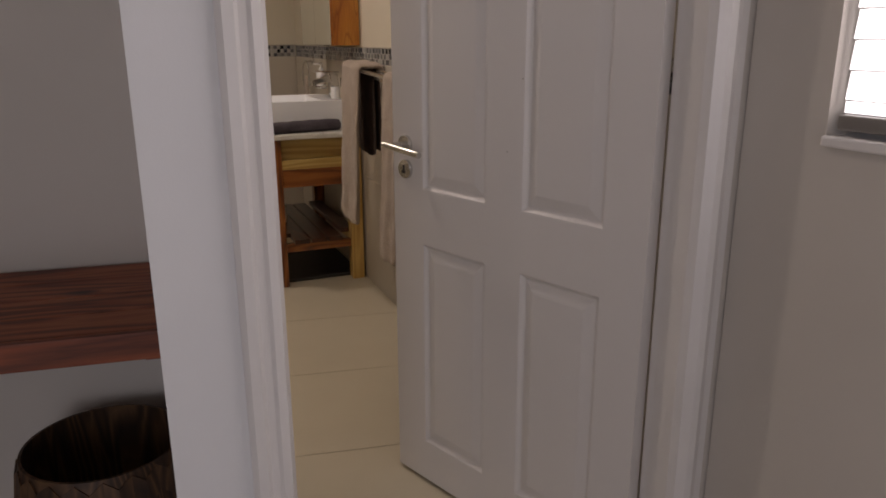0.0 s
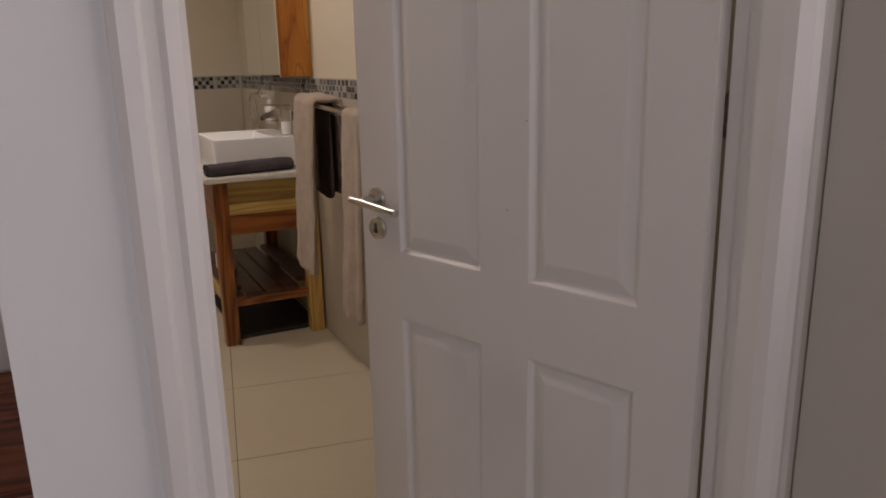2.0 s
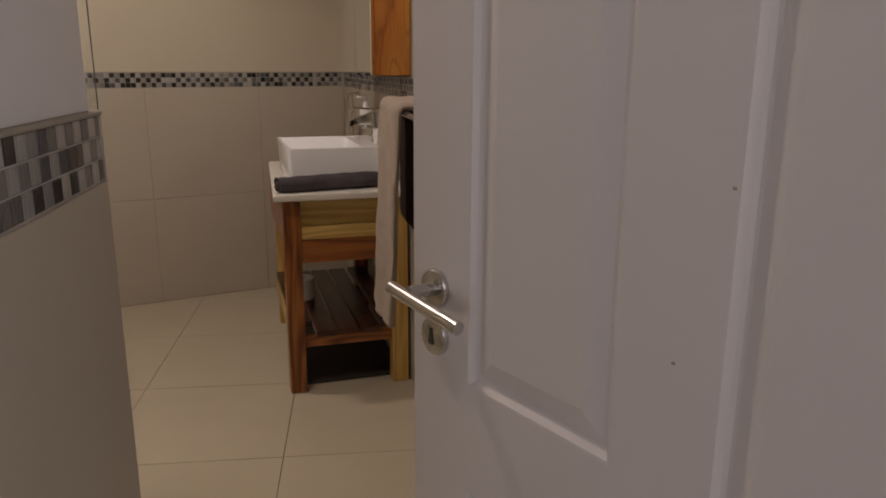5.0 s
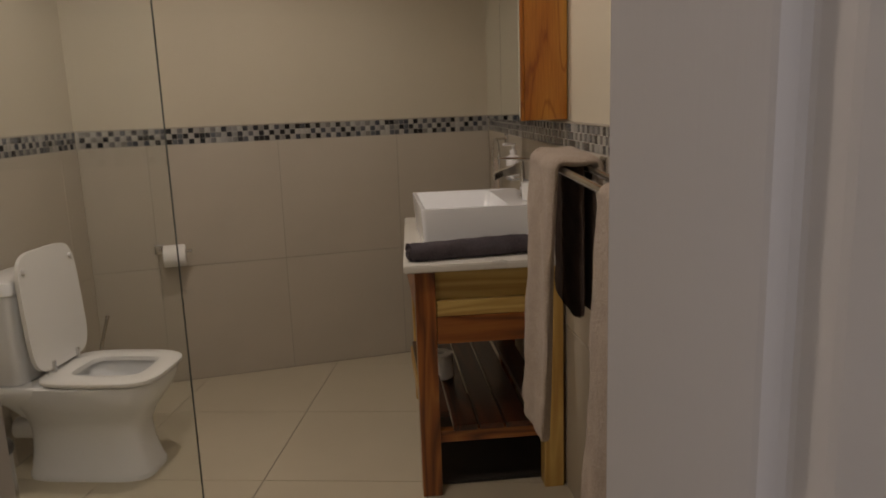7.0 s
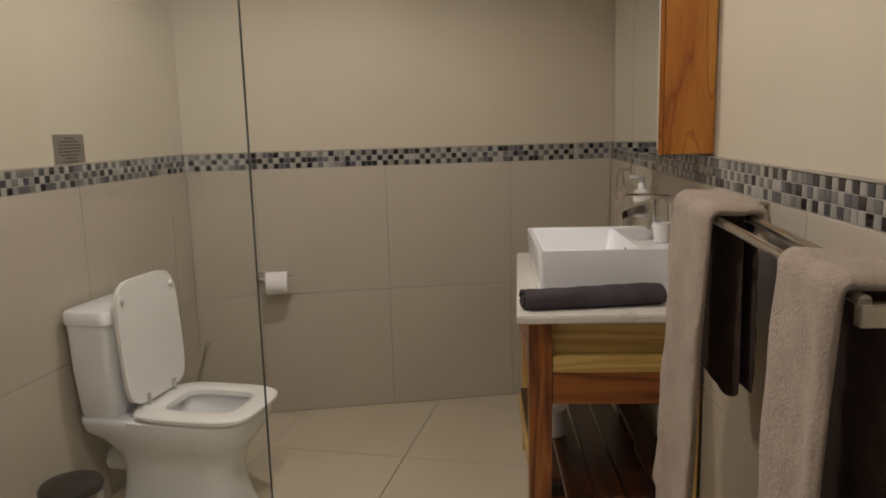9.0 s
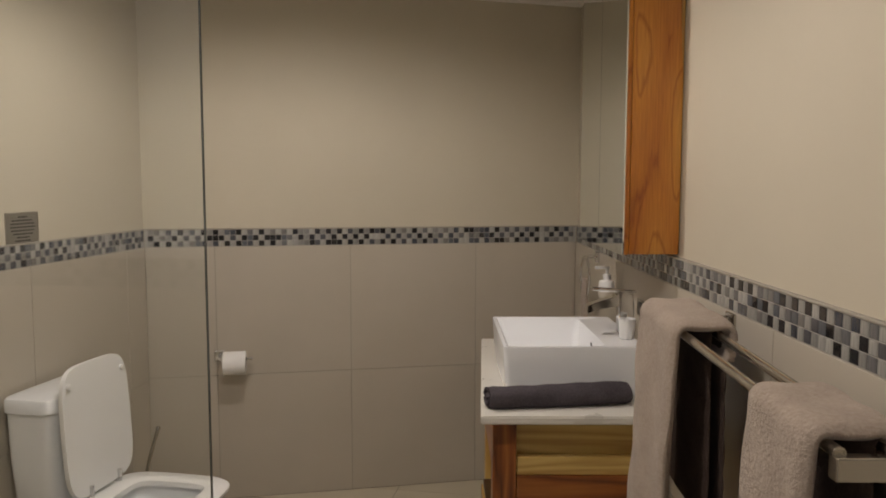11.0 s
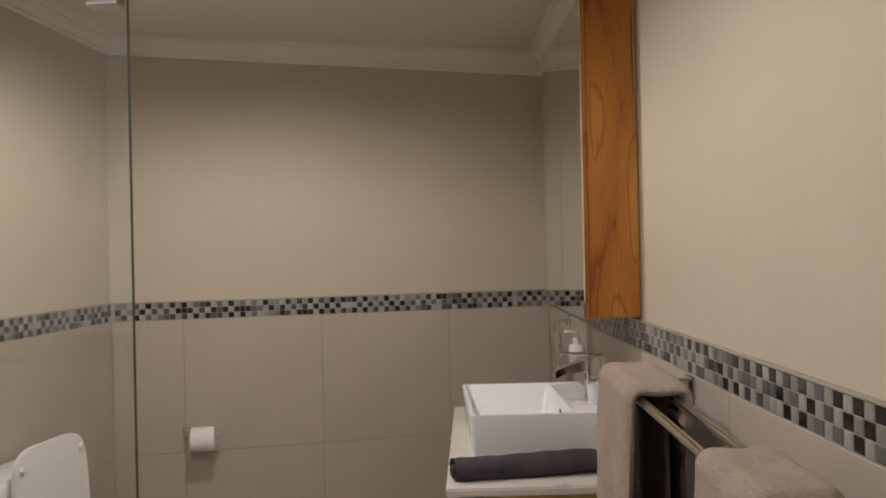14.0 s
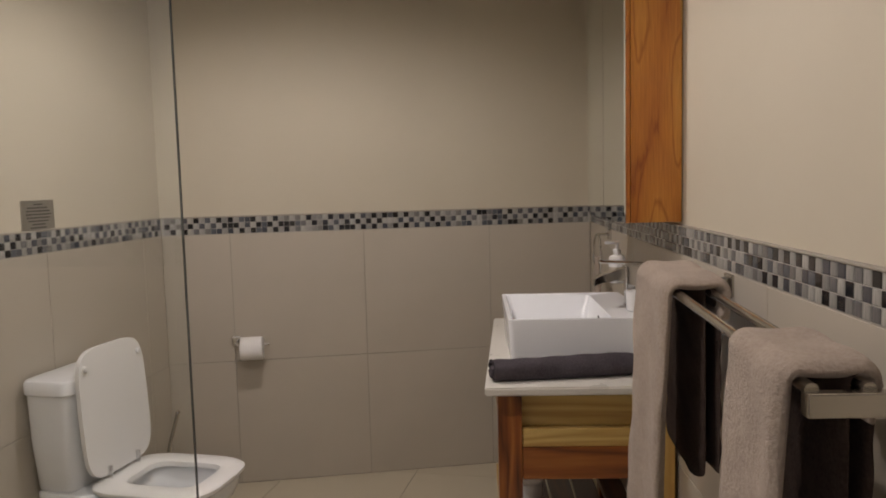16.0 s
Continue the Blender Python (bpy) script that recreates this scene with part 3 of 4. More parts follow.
def toilet_pan():
    bm = bmesh.new()
    N = 44
    prof = [  # z, centre x, half length, half width, power
        (0.000, 0.306, 0.234, 0.114, 4.5), (0.020, 0.306, 0.235, 0.115, 4.5), (0.030, 0.305, 0.229, 0.109, 4.5), (0.12, 0.300, 0.211, 0.099, 4.2),
        (0.19, 0.299, 0.208, 0.101, 3.9), (0.24, 0.306, 0.220, 0.117, 3.7), (0.285, 0.318, 0.241, 0.143, 3.7), (0.325, 0.326, 0.262, 0.164, 3.8), (0.370, 0.325, 0.282, 0.176, 4.0),
        (0.395, 0.325, 0.284, 0.178, 4.0), (0.3985, 0.325, 0.279, 0.174, 4.0)]
    rings = [superellipse(hl, hw, cx, 0, z, N, pw) for z, cx, hl, hw, pw in prof]
    # bowl inside
    rings += [superellipse(0.165, 0.125, 0.42, 0, 0.3985, N, 3.5), superellipse(0.158, 0.116, 0.42, 0, 0.385, N, 3.2),
              superellipse(0.150, 0.095, 0.41, 0, 0.30, N, 2.8), superellipse(0.090, 0.065, 0.39, 0, 0.23, N, 2.4), superellipse(0.05, 0.04, 0.37, 0, 0.19, N, 2.2)]
    loft(bm, rings)
    bmesh.ops.recalc_face_normals(bm, faces=bm.faces)
    return bm


part("pan", toilet_pan(), M_ceramic, toilet, "", True)
bm = bmesh.new()
loft(bm, [superellipse(0.075, 0.088, 0.200, 0, 0.06, 40, 4), superellipse(0.072, 0.088, 0.190, 0, 0.16, 40, 4), superellipse(0.085, 0.098, 0.172, 0, 0.24, 40, 4), superellipse(0.108, 0.128, 0.142, 0, 0.305, 40, 4.5),
          superellipse(0.124, 0.165, 0.126, 0, 0.345, 40, 5), superellipse(0.126, 0.178, 0.125, 0, 0.378, 40, 5), superellipse(0.125, 0.179, 0.125, 0, 0.396, 40, 5), superellipse(0.120, 0.175, 0.125, 0, 0.4025, 40, 5)])
bmesh.ops.recalc_face_normals(bm, faces=bm.faces)
part("cistern_shelf", bm, M_ceramic, toilet, "", True)
bm = bmesh.new()
loft(bm, [superellipse(0.070, 0.158, 0.083, 0, 0.403, 44, 6), superellipse(0.076, 0.166, 0.084, 0, 0.415, 44, 6), superellipse(0.082, 0.180, 0.086, 0, 0.58, 44, 7), superellipse(0.085, 0.186, 0.088, 0, 0.745, 44, 7)])
bmesh.ops.recalc_face_normals(bm, faces=bm.faces)
part("cistern", bm, M_ceramic, toilet, "white ceramic cistern", True)
bm = bmesh.new()
loft(bm, [superellipse(0.088, 0.189, 0.090, 0, 0.7455, 44, 7), superellipse(0.092, 0.195, 0.091, 0, 0.751, 44, 7), superellipse(0.092, 0.195, 0.091, 0, 0.787, 44, 7), superellipse(0.087, 0.190, 0.091, 0, 0.796, 44, 7), superellipse(0.070, 0.175, 0.091, 0, 0.799, 44, 7)])
bmesh.ops.recalc_face_normals(bm, faces=bm.faces)
lid_c = part("cistern_lid", bm, M_ceramic, toilet, "", True)
part("flush_button", lathe([(0.0, 0), (0.021, 0), (0.021, 0.005), (0.018, 0.007), (0.0, 0.007)], 24, False, False), M_chrome, lid_c, "round chrome flush button", True, pose(0.091, 0.03, 0.7985))
bm = bmesh.new()
N = 48
loft(bm, [superellipse(0.195, 0.178, 0.408, 0, 0.404, N, 4), superellipse(0.202, 0.183, 0.408, 0, 0.410, N, 4), superellipse(0.202, 0.183, 0.408, 0, 0.420, N, 4), superellipse(0.192, 0.174, 0.408, 0, 0.427, N, 4),
          superellipse(0.134, 0.116, 0.420, 0, 0.429, N, 5), superellipse(0.122, 0.104, 0.420, 0, 0.424, N, 5), superellipse(0.120, 0.102, 0.420, 0, 0.406, N, 5), superellipse(0.195, 0.178, 0.408, 0, 0.404, N, 4)], True, False, False)
bmesh.ops.remove_doubles(bm, verts=bm.verts, dist=0.0001)
bmesh.ops.recalc_face_normals(bm, faces=bm.faces)
part("seat", bm, M_seat, toilet, "white plastic toilet seat lying down", True, pose(0.404, 0, 0) @ Matrix.Diagonal((1.08, 1, 1, 1)) @ pose(-0.408, 0, 0))
part("water", lathe([(0.0, 0.0), (0.075, 0.0), (0.075, 0.003), (0.0, 0.003)], 24, False, False), M_dark_water, toilet, "", False, pose(0.39, 0, 0.222))
bm = bmesh.new()
loft(bm, [superellipse(0.226, 0.172, 0.0, 0, z, 48, pw) for z, pw in ((0.0, 5), (0.003, 5), (0.012, 5), (0.015, 5))])
for v in bm.verts:      # the free end of the lid is drawn in and well rounded
    if v.co.x > 0.0:
        v.co.y *= 1 - 0.03 * (v.co.x / 0.226) ** 2
bmesh.ops.recalc_face_normals(bm, faces=bm.faces)
lid = part("lid", bm, M_seat, toilet, "white plastic lid raised against the cistern", True, pose(0.216, 0, 0.438, 0, -93, 0) @ pose(0.228, 0, -0.010))
for sy in (-0.140, 0.140):
    part("bumper", lathe([(0.0, 0), (0.011, 0), (0.011, 0.007), (0.008, 0.010), (0.0, 0.010)], 14, False, False), M_white_plastic, lid, "", True, pose(0.165, sy, 0, 180))
for sy in (-0.075, 0.075):
    bm = tube([(0.213, sy, 0.404), (0.213, sy, 0.452)], 0.009, 14)
    part("hinge", bm, M_chrome, toilet, "chrome seat hinge", True)
    part("hinge_strap", box(0.221, 0.235, sy - 0.006, sy + 0.006, 0.425, 0.472, 0.002, 2), M_chrome, toilet)
part("waste_pipe", tube([(0.005, 0, 0.17), (0.16, 0, 0.17)], 0.042, 20), M_white_plastic, toilet, "", True)

# ---- pedal bin ----
bin_ = empty("pedal_bin", pose(-1.927, -1.525, 0, 0, 0, -10), "small brushed steel pedal bin with a black lid", "bin")
part("body", lathe([(0.086, 0.0), (0.088, 0.004), (0.088, 0.235), (0.086, 0.238)], 36), M_steel, bin_, "", True)
part("base_ring", lathe([(0.091, 0.0), (0.093, 0.004), (0.093, 0.018), (0.089, 0.022)], 36), M_black, bin_, "", True)
part("lid", lathe([(0.093, 0.236), (0.095, 0.240), (0.095, 0.254), (0.090, 0.262), (0.070, 0.269), (0.03, 0.273), (0.004, 0.274)], 36), M_black, bin_, "black domed plastic lid", True)
part("pedal", box(0.085, 0.125, -0.022, 0.022, 0.008, 0.016, 0.002, 2), M_black, bin_)

# ---- toilet brush ----
brush = empty("toilet_brush", pose(-1.866, -0.600, 0), "toilet brush with a steel handle in its holder", "toilet brush")
part("holder", lathe([(0.048, 0.0), (0.050, 0.004), (0.046, 0.20), (0.044, 0.20), (0.040, 0.19)], 28, True, True), M_steel, brush, "", True)
part("handle", tube([(-0.018, 0, 0.18), (0.010, 0, 0.30), (0.046, 0.002, 0.420)], 0.0075, 14), M_steel, brush, "", True)
part("knob", lathe([(0.002, -0.010), (0.009, -0.006), (0.0105, 0.0), (0.008, 0.007), (0.002, 0.0095)], 16), M_chrome, brush, "", True, pose(0.048, 0.002, 0.426))

# ---- toilet roll holder on the back wall ----
tp_m = back_m @ pose(0.330, 0, 0.652)
holder = empty("toilet_roll_holder", tp_m, "chrome toilet roll holder fixed to the tiles", "roll holder")
part("plate", box(-0.022, 0.022, -0.010, -0.0005, -0.022, 0.022, 0.003, 2), M_chrome, holder, "", m=pose(-0.028, 0, 0.015))
part("arm", tube([(-0.028, -0.008, 0.015), (-0.028, -0.058, 0.015), (-0.022, -0.064, 0.008), (0.112, -0.064, 0.008)], 0.006, 12), M_chrome, holder, "", True)
part("end_knob", lathe([(0.0, 0), (0.009, 0), (0.009, 0.006), (0.0, 0.006)], 16, False, False), M_chrome, holder, "", True, pose(0.112, -0.064, 0.008, 0, 90, 0))


def paper_roll(r=0.052, h=0.098):
    return lathe([(0.020, 0.0), (r - 0.003, 0.0), (r, 0.003), (r, h - 0.003), (r - 0.003, h), (0.020, h), (0.0195, h - 0.03), (0.0195, 0.0)], 36, False, False)


roll = single("toilet_roll", paper_roll(), M_paper, "white toilet paper roll hanging on the chrome holder", "toilet roll", tp_m @ pose(-0.008, -0.064, -0.010, 0, 90, 0), smooth=True)

# ---- plaque on the left wall ----
plaque_m = left_m @ pose(left_len - 0.852, 0, -0.009) @ Matrix.Diagonal((1.33, 1, 1, 1))
plaque = empty("wall_plaque", plaque_m, "small etched steel notice plaque on the painted wall", "plaque")
part("plate", box(0.0, 0.122, SKIN - 0.004, SKIN - 0.0005, 1.243, 1.345, 0.001, 1), M_plaque, plaque)
for i, (a, b) in enumerate(((0.045, 0.078), (0.022, 0.100), (0.018, 0.104), (0.016, 0.108), (0.018, 0.103), (0.025, 0.097), (0.038, 0.085), (0.030, 0.092))):
    z = 1.333 - i * 0.0112
    x = a
    random.seed(40 + i)
    while x < b - 0.004:
        w = random.uniform(0.006, 0.014)
        part("text_bar", box(x, min(x + w, b), SKIN - 0.0046, SKIN - 0.0041, z - 0.0050, z), M_ink, plaque)
        x += w + 0.0028

# ---- vanity ----
van_m = pose(0, 0, 0)
vanity = empty("vanity_table", van_m, "reddish pine washstand table with slatted lower shelf", "vanity")
VX0, VX1, VY0, VY1, VTOP = -0.505, -0.025, -1.595, -0.68, 0.785
for x0, y0, mat, lab in ((VX0, VY0, M_redwood, "red-brown pine leg"), (VX1 - 0.062, VY0, M_pine_z, "paler pine leg"), (VX0 + 0.03, VY1 - 0.065, M_pine_z, "paler pine leg"), (VX1 - 0.062, VY1 - 0.065, M_redwood, "")):
    part("leg", box(x0, x0 + 0.066, y0, y0 + 0.066, 0.0, VTOP - 0.001, 0.004, 2), mat, vanity, lab)
ix0, ix1 = VX0 + 0.067, VX1 - 0.063
part("end_panel", box(ix0, ix1, VY0 + 0.040, VY0 + 0.056, 0.626, VTOP - 0.002, 0.001, 1), M_pine_x, vanity, "pale yellow pine end panel")
part("end_ledge", box(ix0, ix1, VY0 + 0.010, VY0 + 0.0395, 0.626, 0.676, 0.003, 2), M_pine_x, vanity, "pale pine ledge strip")
part("end_rail", box(ix0, ix1, VY0 + 0.006, VY0 + 0.050, 0.534, 0.6255, 0.004, 2), M_redwood_x, vanity, "red-brown pine rail")
part("side_apron", box(VX0 + 0.012, VX0 + 0.036, VY0 + 0.067, VY1 - 0.066, 0.575, VTOP - 0.002, 0.003, 2), M_redwood_y, vanity, "red-brown pine apron")
part("side_apron", box(VX1 - 0.036, VX1 - 0.012, VY0 + 0.067, VY1 - 0.066, 0.575, VTOP - 0.002, 0.003, 2), M_redwood_y, vanity)
part("low_rail", box(VX0 + 0.014, VX0 + 0.044, VY0 + 0.067, VY1 - 0.066, 0.195, 0.252, 0.003, 2), M_pine_y, vanity, "pale pine low side rail")
part("low_rail", box(VX1 - 0.044, VX1 - 0.014, VY0 + 0.067, VY1 - 0.066, 0.195, 0.252, 0.003, 2), M_pine_y, vanity)
part("low_rail", box(ix0, ix1, VY0 + 0.016, VY0 + 0.046, 0.185, 0.228, 0.003, 2), M_redwood_x, vanity)
part("back_panel", box(ix0, ix1, VY1 - 0.030, VY1 - 0.016, 0.575, VTOP - 0.002, 0.001, 1), M_redwood_x, vanity)
sw = (VX1 - VX0 - 0.036) / 5
for i in range(5):
    x = VX0 + 0.018 + i * sw
    lo = VY0 + 0.002 if 0 < i < 4 else VY0 + 0.068
    part("shelf_slat", box(x + 0.003, x + sw - 0.005, lo, VY1 - 0.067 if i in (0, 4) else VY1 - 0.002, 0.2525 if i in (0, 4) else 0.2285, 0.2745 if i in (0, 4) else 0.2505, 0.004, 2), M_slat, vanity, "red-brown pine shelf slat, shade under the top in its colour")

top = bmesh.new()
bmw = [(-0.541, -1.642), (-0.002, -1.642), (-0.002, -0.625), (-0.487, -0.625)]
loft(top, [[(x, y, 0.7865) for x, y in bmw], [(x, y, 0.810) for x, y in bmw]])
bmesh.ops.recalc_face_normals(top, faces=top.faces)
bmesh.ops.bevel(top, geom=list(top.edges), offset=0.004, segments=2, affect="EDGES")
single("vanity_worktop", top, M_quartz, "thin cream stone worktop on the wooden washstand", "worktop")

# thin dark slab on the floor under the washstand
slab_ = bmesh.new()
add_box(slab_, VX0 + 0.068, VX1 - 0.0, VY0 + 0.070, VY1 - 0.07, 0.001, 0.014, 0.003, 2)
single("dark_slab", slab_, M_darkslab, "thin dark slab lying under the washstand", "mat")

# basin
basin = empty("basin", pose(-0.260, -1.215, 0.8105), "white rectangular ceramic vessel basin on the worktop", "basin")


def rrect(hx, hy, cx, cy, z, r=0.02, n=6):
    pts = []
    for qx, qy, a0 in ((1, 1, 0), (-1, 1, 90), (-1, -1, 180), (1, -1, 270)):
        for i in range(n + 1):
            a = radians(a0 + 90 * i / n)
            pts.append((cx + qx * (hx - r) + r * math.cos(a), cy + qy * (hy - r) + r * math.sin(a), z))
    return pts


bm = bmesh.new()
HX, HY, HH = 0.207, 0.250, 0.150
loft(bm, [rrect(HX - 0.016, HY - 0.016, 0, 0, 0.0, 0.012), rrect(HX - 0.010, HY - 0.010, 0, 0, 0.006, 0.014), rrect(HX, HY, 0, 0, HH - 0.004, 0.016), rrect(HX - 0.001, HY - 0.001, 0, 0, HH, 0.015),
          rrect(HX - 0.012, HY - 0.012, 0, 0, HH, 0.014), rrect(HX - 0.062, HY - 0.017, -0.045, 0, HH - 0.006, 0.02), rrect(HX - 0.075, HY - 0.055, -0.045, 0, 0.065, 0.03), rrect(HX - 0.095, HY - 0.085, -0.04, 0, 0.040, 0.04), rrect(0.03, 0.03, -0.02, 0, 0.034, 0.02)])
bmesh.ops.recalc_face_normals(bm, faces=bm.faces)
part("bowl", bm, M_ceramic, basin, "", True)
part("drain", lathe([(0.0, 0), (0.026, 0), (0.026, 0.003), (0.020, 0.005), (0.0, 0.005)], 24, False, False), M_chrome, basin, "chrome drain", True, pose(-0.02, 0, 0.034))
part("overflow", box(-0.002, 0.002, -0.004, 0.004, -0.012, 0.012, 0.001, 1), M_black, basin, "dark overflow slot", m=pose(0.0785, -0.10, HH - 0.030, 0, -8, 0))

# tap
tap = empty("basin_tap", pose(-0.066, -1.262, 0.9608), "chrome mixer tap on the basin rim", "tap")
part("base", box(-0.026, 0.026, -0.024, 0.024, 0.0, 0.006, 0.002, 2), M_chrome, tap)
bm = bmesh.new()
loft(bm, [rrect(0.025, 0.025, 0.002, 0, 0.006, 0.006), rrect(0.024, 0.024, 0.0, 0, 0.06, 0.006), rrect(0.025, 0.024, -0.004, 0, 0.128, 0.006)])
bmesh.ops.recalc_face_normals(bm, faces=bm.faces)
part("body", bm, M_chrome, tap, "", True)
bm = bmesh.new()
loft(bm, [[(-0.022, y, z) for y, z in ((-0.022, 0.090), (0.022, 0.090), (0.022, 0.126), (-0.022, 0.126))], [(-0.100, y, z) for y, z in ((-0.021, 0.076), (0.021, 0.076), (0.021, 0.100), (-0.021, 0.100))], [(-0.122, y, z) for y, z in ((-0.020, 0.066), (0.020, 0.066), (0.020, 0.090), (-0.020, 0.090))]])
bmesh.ops.recalc_face_normals(bm, faces=bm.faces)
bmesh.ops.bevel(bm, geom=list(bm.edges), offset=0.002, segments=2, affect="EDGES")
part("spout", bm, M_chrome, tap, "", True)
part("lever", box(-0.115, 0.024, -0.018, 0.018, 0.1285, 0.137, 0.003, 2), M_chrome, tap, "flat chrome lever", m=pose(0, 0, 0.004, 0, 3, 0))

# soap dispenser bottle in its wall bracket
soap = empty("soap_dispenser", pose(-0.050, -0.920, 0.988) @ Matrix.Scale(0.88, 4), "white pump soap bottle in a chrome wall bracket", "soap dispenser")
part("bottle", lathe([(0.030, 0.0), (0.033, 0.004), (0.033, 0.098), (0.030, 0.108), (0.015, 0.114), (0.014, 0.122)], 28), M_white_plastic, soap, "", True)
part("collar", lathe([(0.016, 0.122), (0.016, 0.136), (0.007, 0.139), (0.007, 0.160)], 20), M_white_plastic, soap, "", True)
part("pump_head", box(-0.050, 0.010, -0.008, 0.008, 0.158, 0.170, 0.003, 2), M_white_plastic, soap)
part("label", lathe([(0.0334, 0.030), (0.0334, 0.066)], 28, False, False), M_walltile, soap, "greyish printed label", True)
part("bracket_ring", lathe([(0.0345, 0.010), (0.038, 0.010), (0.038, 0.020), (0.0345, 0.020), (0.0345, 0.010)], 28, False, False), M_chrome, soap, "chrome bracket ring", True)
part("bracket_arm", box(0.036, 0.0515, -0.008, 0.008, 0.010, 0.020, 0.001, 1), M_chrome, soap)

# tumbler
tumbler = empty("tumbler", pose(-0.078, -1.338, 0.9608) @ Matrix.Scale(0.85, 4), "small white tumbler on the basin rim", "tumbler")
part("cup", lathe([(0.024, 0.0), (0.026, 0.002), (0.030, 0.072), (0.0275, 0.072), (0.024, 0.006)], 24), M_white_plastic, tumbler, "", True)

# towel ring with a small cloth
ring = empty("towel_ring", pose(-0.003, -0.55, 1.135), "chrome towel ring holding a small taupe cloth", "towel ring")
part("plate", box(-0.012, -0.0005, -0.022, 0.022, -0.022, 0.022, 0.003, 2), M_chrome, ring)
part("arm", tube([(-0.010, 0, 0), (-0.055, 0, 0)], 0.007, 12), M_chrome, ring, "", True)
part("ring", tube([(-0.055 + 0.0, 0.088 * math.sin(2 * math.pi * i / 36), -0.088 + 0.088 * math.cos(2 * math.pi * i / 36)) for i in range(37)], 0.005, 10), M_chrome, ring, "", True)

bm = bmesh.new()
cl = []
for k in range(9):
    z = -0.090 - 0.200 * k / 8
    w = 0.022 + 0.030 * min(1, k / 4)
    cl.append([(-0.055 + 0.010 * math.cos(a) + 0.002 * math.sin(3 * a + k), w * math.sin(a), z) for a in [2 * math.pi * q / 18 for q in range(18)]])
loft(bm, cl)
bmesh.ops.recalc_face_normals(bm, faces=bm.faces)
single("face_cloth", bm, M_beige, "small taupe terry cloth hanging in the chrome ring", "cloth", pose(-0.003, -0.55, 1.135 + 0.0), smooth=True)

# socket plate on the wall by the basin
sock = empty("wall_socket", pose(-0.008, -1.258, 1.040), "small dark-faced socket plate on the tiles", "socket")
part("plate", box(-0.008, -0.0005, -0.050, 0.050, -0.026, 0.026, 0.003, 2), M_steel, sock)
part("face", box(-0.0095, -0.0082, -0.030, 0.030, -0.019, 0.019, 0.001, 1), M_black, sock, "dark switch face")

# ---- mirror cabinet ----
CX, CY0, CY1, CZ0, CZ1 = -0.146, -1.578, -0.950, 1.242, 2.106
cabinet = empty("mirror_cabinet", pose(0, 0, 0), "honey-brown pine wall cabinet with a mirror front", "mirror cabinet")
bm = bmesh.new()
NZ = 26
rings = []
for k in range(NZ + 1):
    z = CZ0 + (CZ1 - CZ0) * k / NZ
    w = -0.004 - 0.010 * max(0, math.sin((z - 1.72) * 6.5)) * (1 if z > 1.72 else 0)
    rings.append([(CX + 0.008, CY0, z), (w, CY0, z), (w, CY0 + 0.022, z), (CX + 0.008, CY0 + 0.022, z)])
loft(bm, rings)
bmesh.ops.recalc_face_normals(bm, faces=bm.faces)
part("side_board", bm, M_cabinet, cabinet, "live-edged honey-brown pine side board")
part("sapwood_strip", box(-0.0105, -0.0015, CY0 + 0.003, CY0 + 0.021, CZ0 + 0.002, CZ1 - 0.002, 0.001, 1), M_pine_z, cabinet, "pale sapwood edge")
part("side_board", box(CX + 0.008, -0.0015, CY1 - 0.022, CY1, CZ0, CZ1, 0.002, 1), M_cabinet, cabinet)
part("base_board", box(CX + 0.008, -0.0015, CY0 + 0.0225, CY1 - 0.0225, CZ0, CZ0 + 0.02, 0.001, 1), M_cabinet, cabinet)
part("top_board", box(CX + 0.008, -0.0015, CY0 + 0.0225, CY1 - 0.0225, CZ1 - 0.02, CZ1, 0.001, 1), M_cabinet, cabinet)
# two mirror doors that meet in the middle
CYM = (CY0 + CY1) / 2
for hinge_y, sign, turn in ((CY0, 1, 0.0), (CY1, -1, 0.0)):
    w = CYM - CY0 - 0.0015
    m_ = pose(CX, hinge_y, 0, 0, 0, turn)
    ya, yb = (-0.001, w) if sign > 0 else (-w, 0.001)
    door_c = part("cabinet_door", box(-0.006, 0.0072, ya, yb, CZ0 - 0.001, CZ1 + 0.001, 0.002, 1), M_cabinet, cabinet, "thin pine door behind the mirror", m=m_)
    part("mirror", box(-0.0102, -0.0064, ya - 0.0005, yb + 0.0005, CZ0 - 0.002, CZ1 + 0.002), M_mirror, door_c, "silvered mirror sheet")

# ---- towel rail and towels ----
RZ, R_OUT, R_IN, RY0, RY1 = 1.137, -0.172, -0.106, -2.735, -1.985
WALL_AT = -0.016
RAIL_DROP = 0.045      # the rail slopes down a little towards the doorway


def rail_dz(y):
    return RAIL_DROP * (y + 2.2)


rail = empty("towel_rail", pose(0, 0, RZ), "double satin-nickel towel rail on the tiled wall", "towel rail")
for x in (R_OUT, R_IN):
    part("bar", tube([(x, RY0 + 0.004, rail_dz(RY0)), (x, RY1 - 0.004, rail_dz(RY1))], 0.0085, 16), M_rail, rail, "", True)
for y, w in ((RY0, WALL_AT), (RY1, WALL_AT + 0.006)):
    part("bracket", box(R_OUT - 0.010, w - 0.0005, y - 0.010, y + 0.010, rail_dz(y) - 0.030, rail_dz(y) - 0.001, 0.002, 2), M_rail, rail, "flat nickel end bracket")
    part("wall_plate", box(w - 0.008, w - 0.0004, y - 0.024, y + 0.024, rail_dz(y) - 0.042, rail_dz(y) + 0.006, 0.002, 2), M_rail, rail)


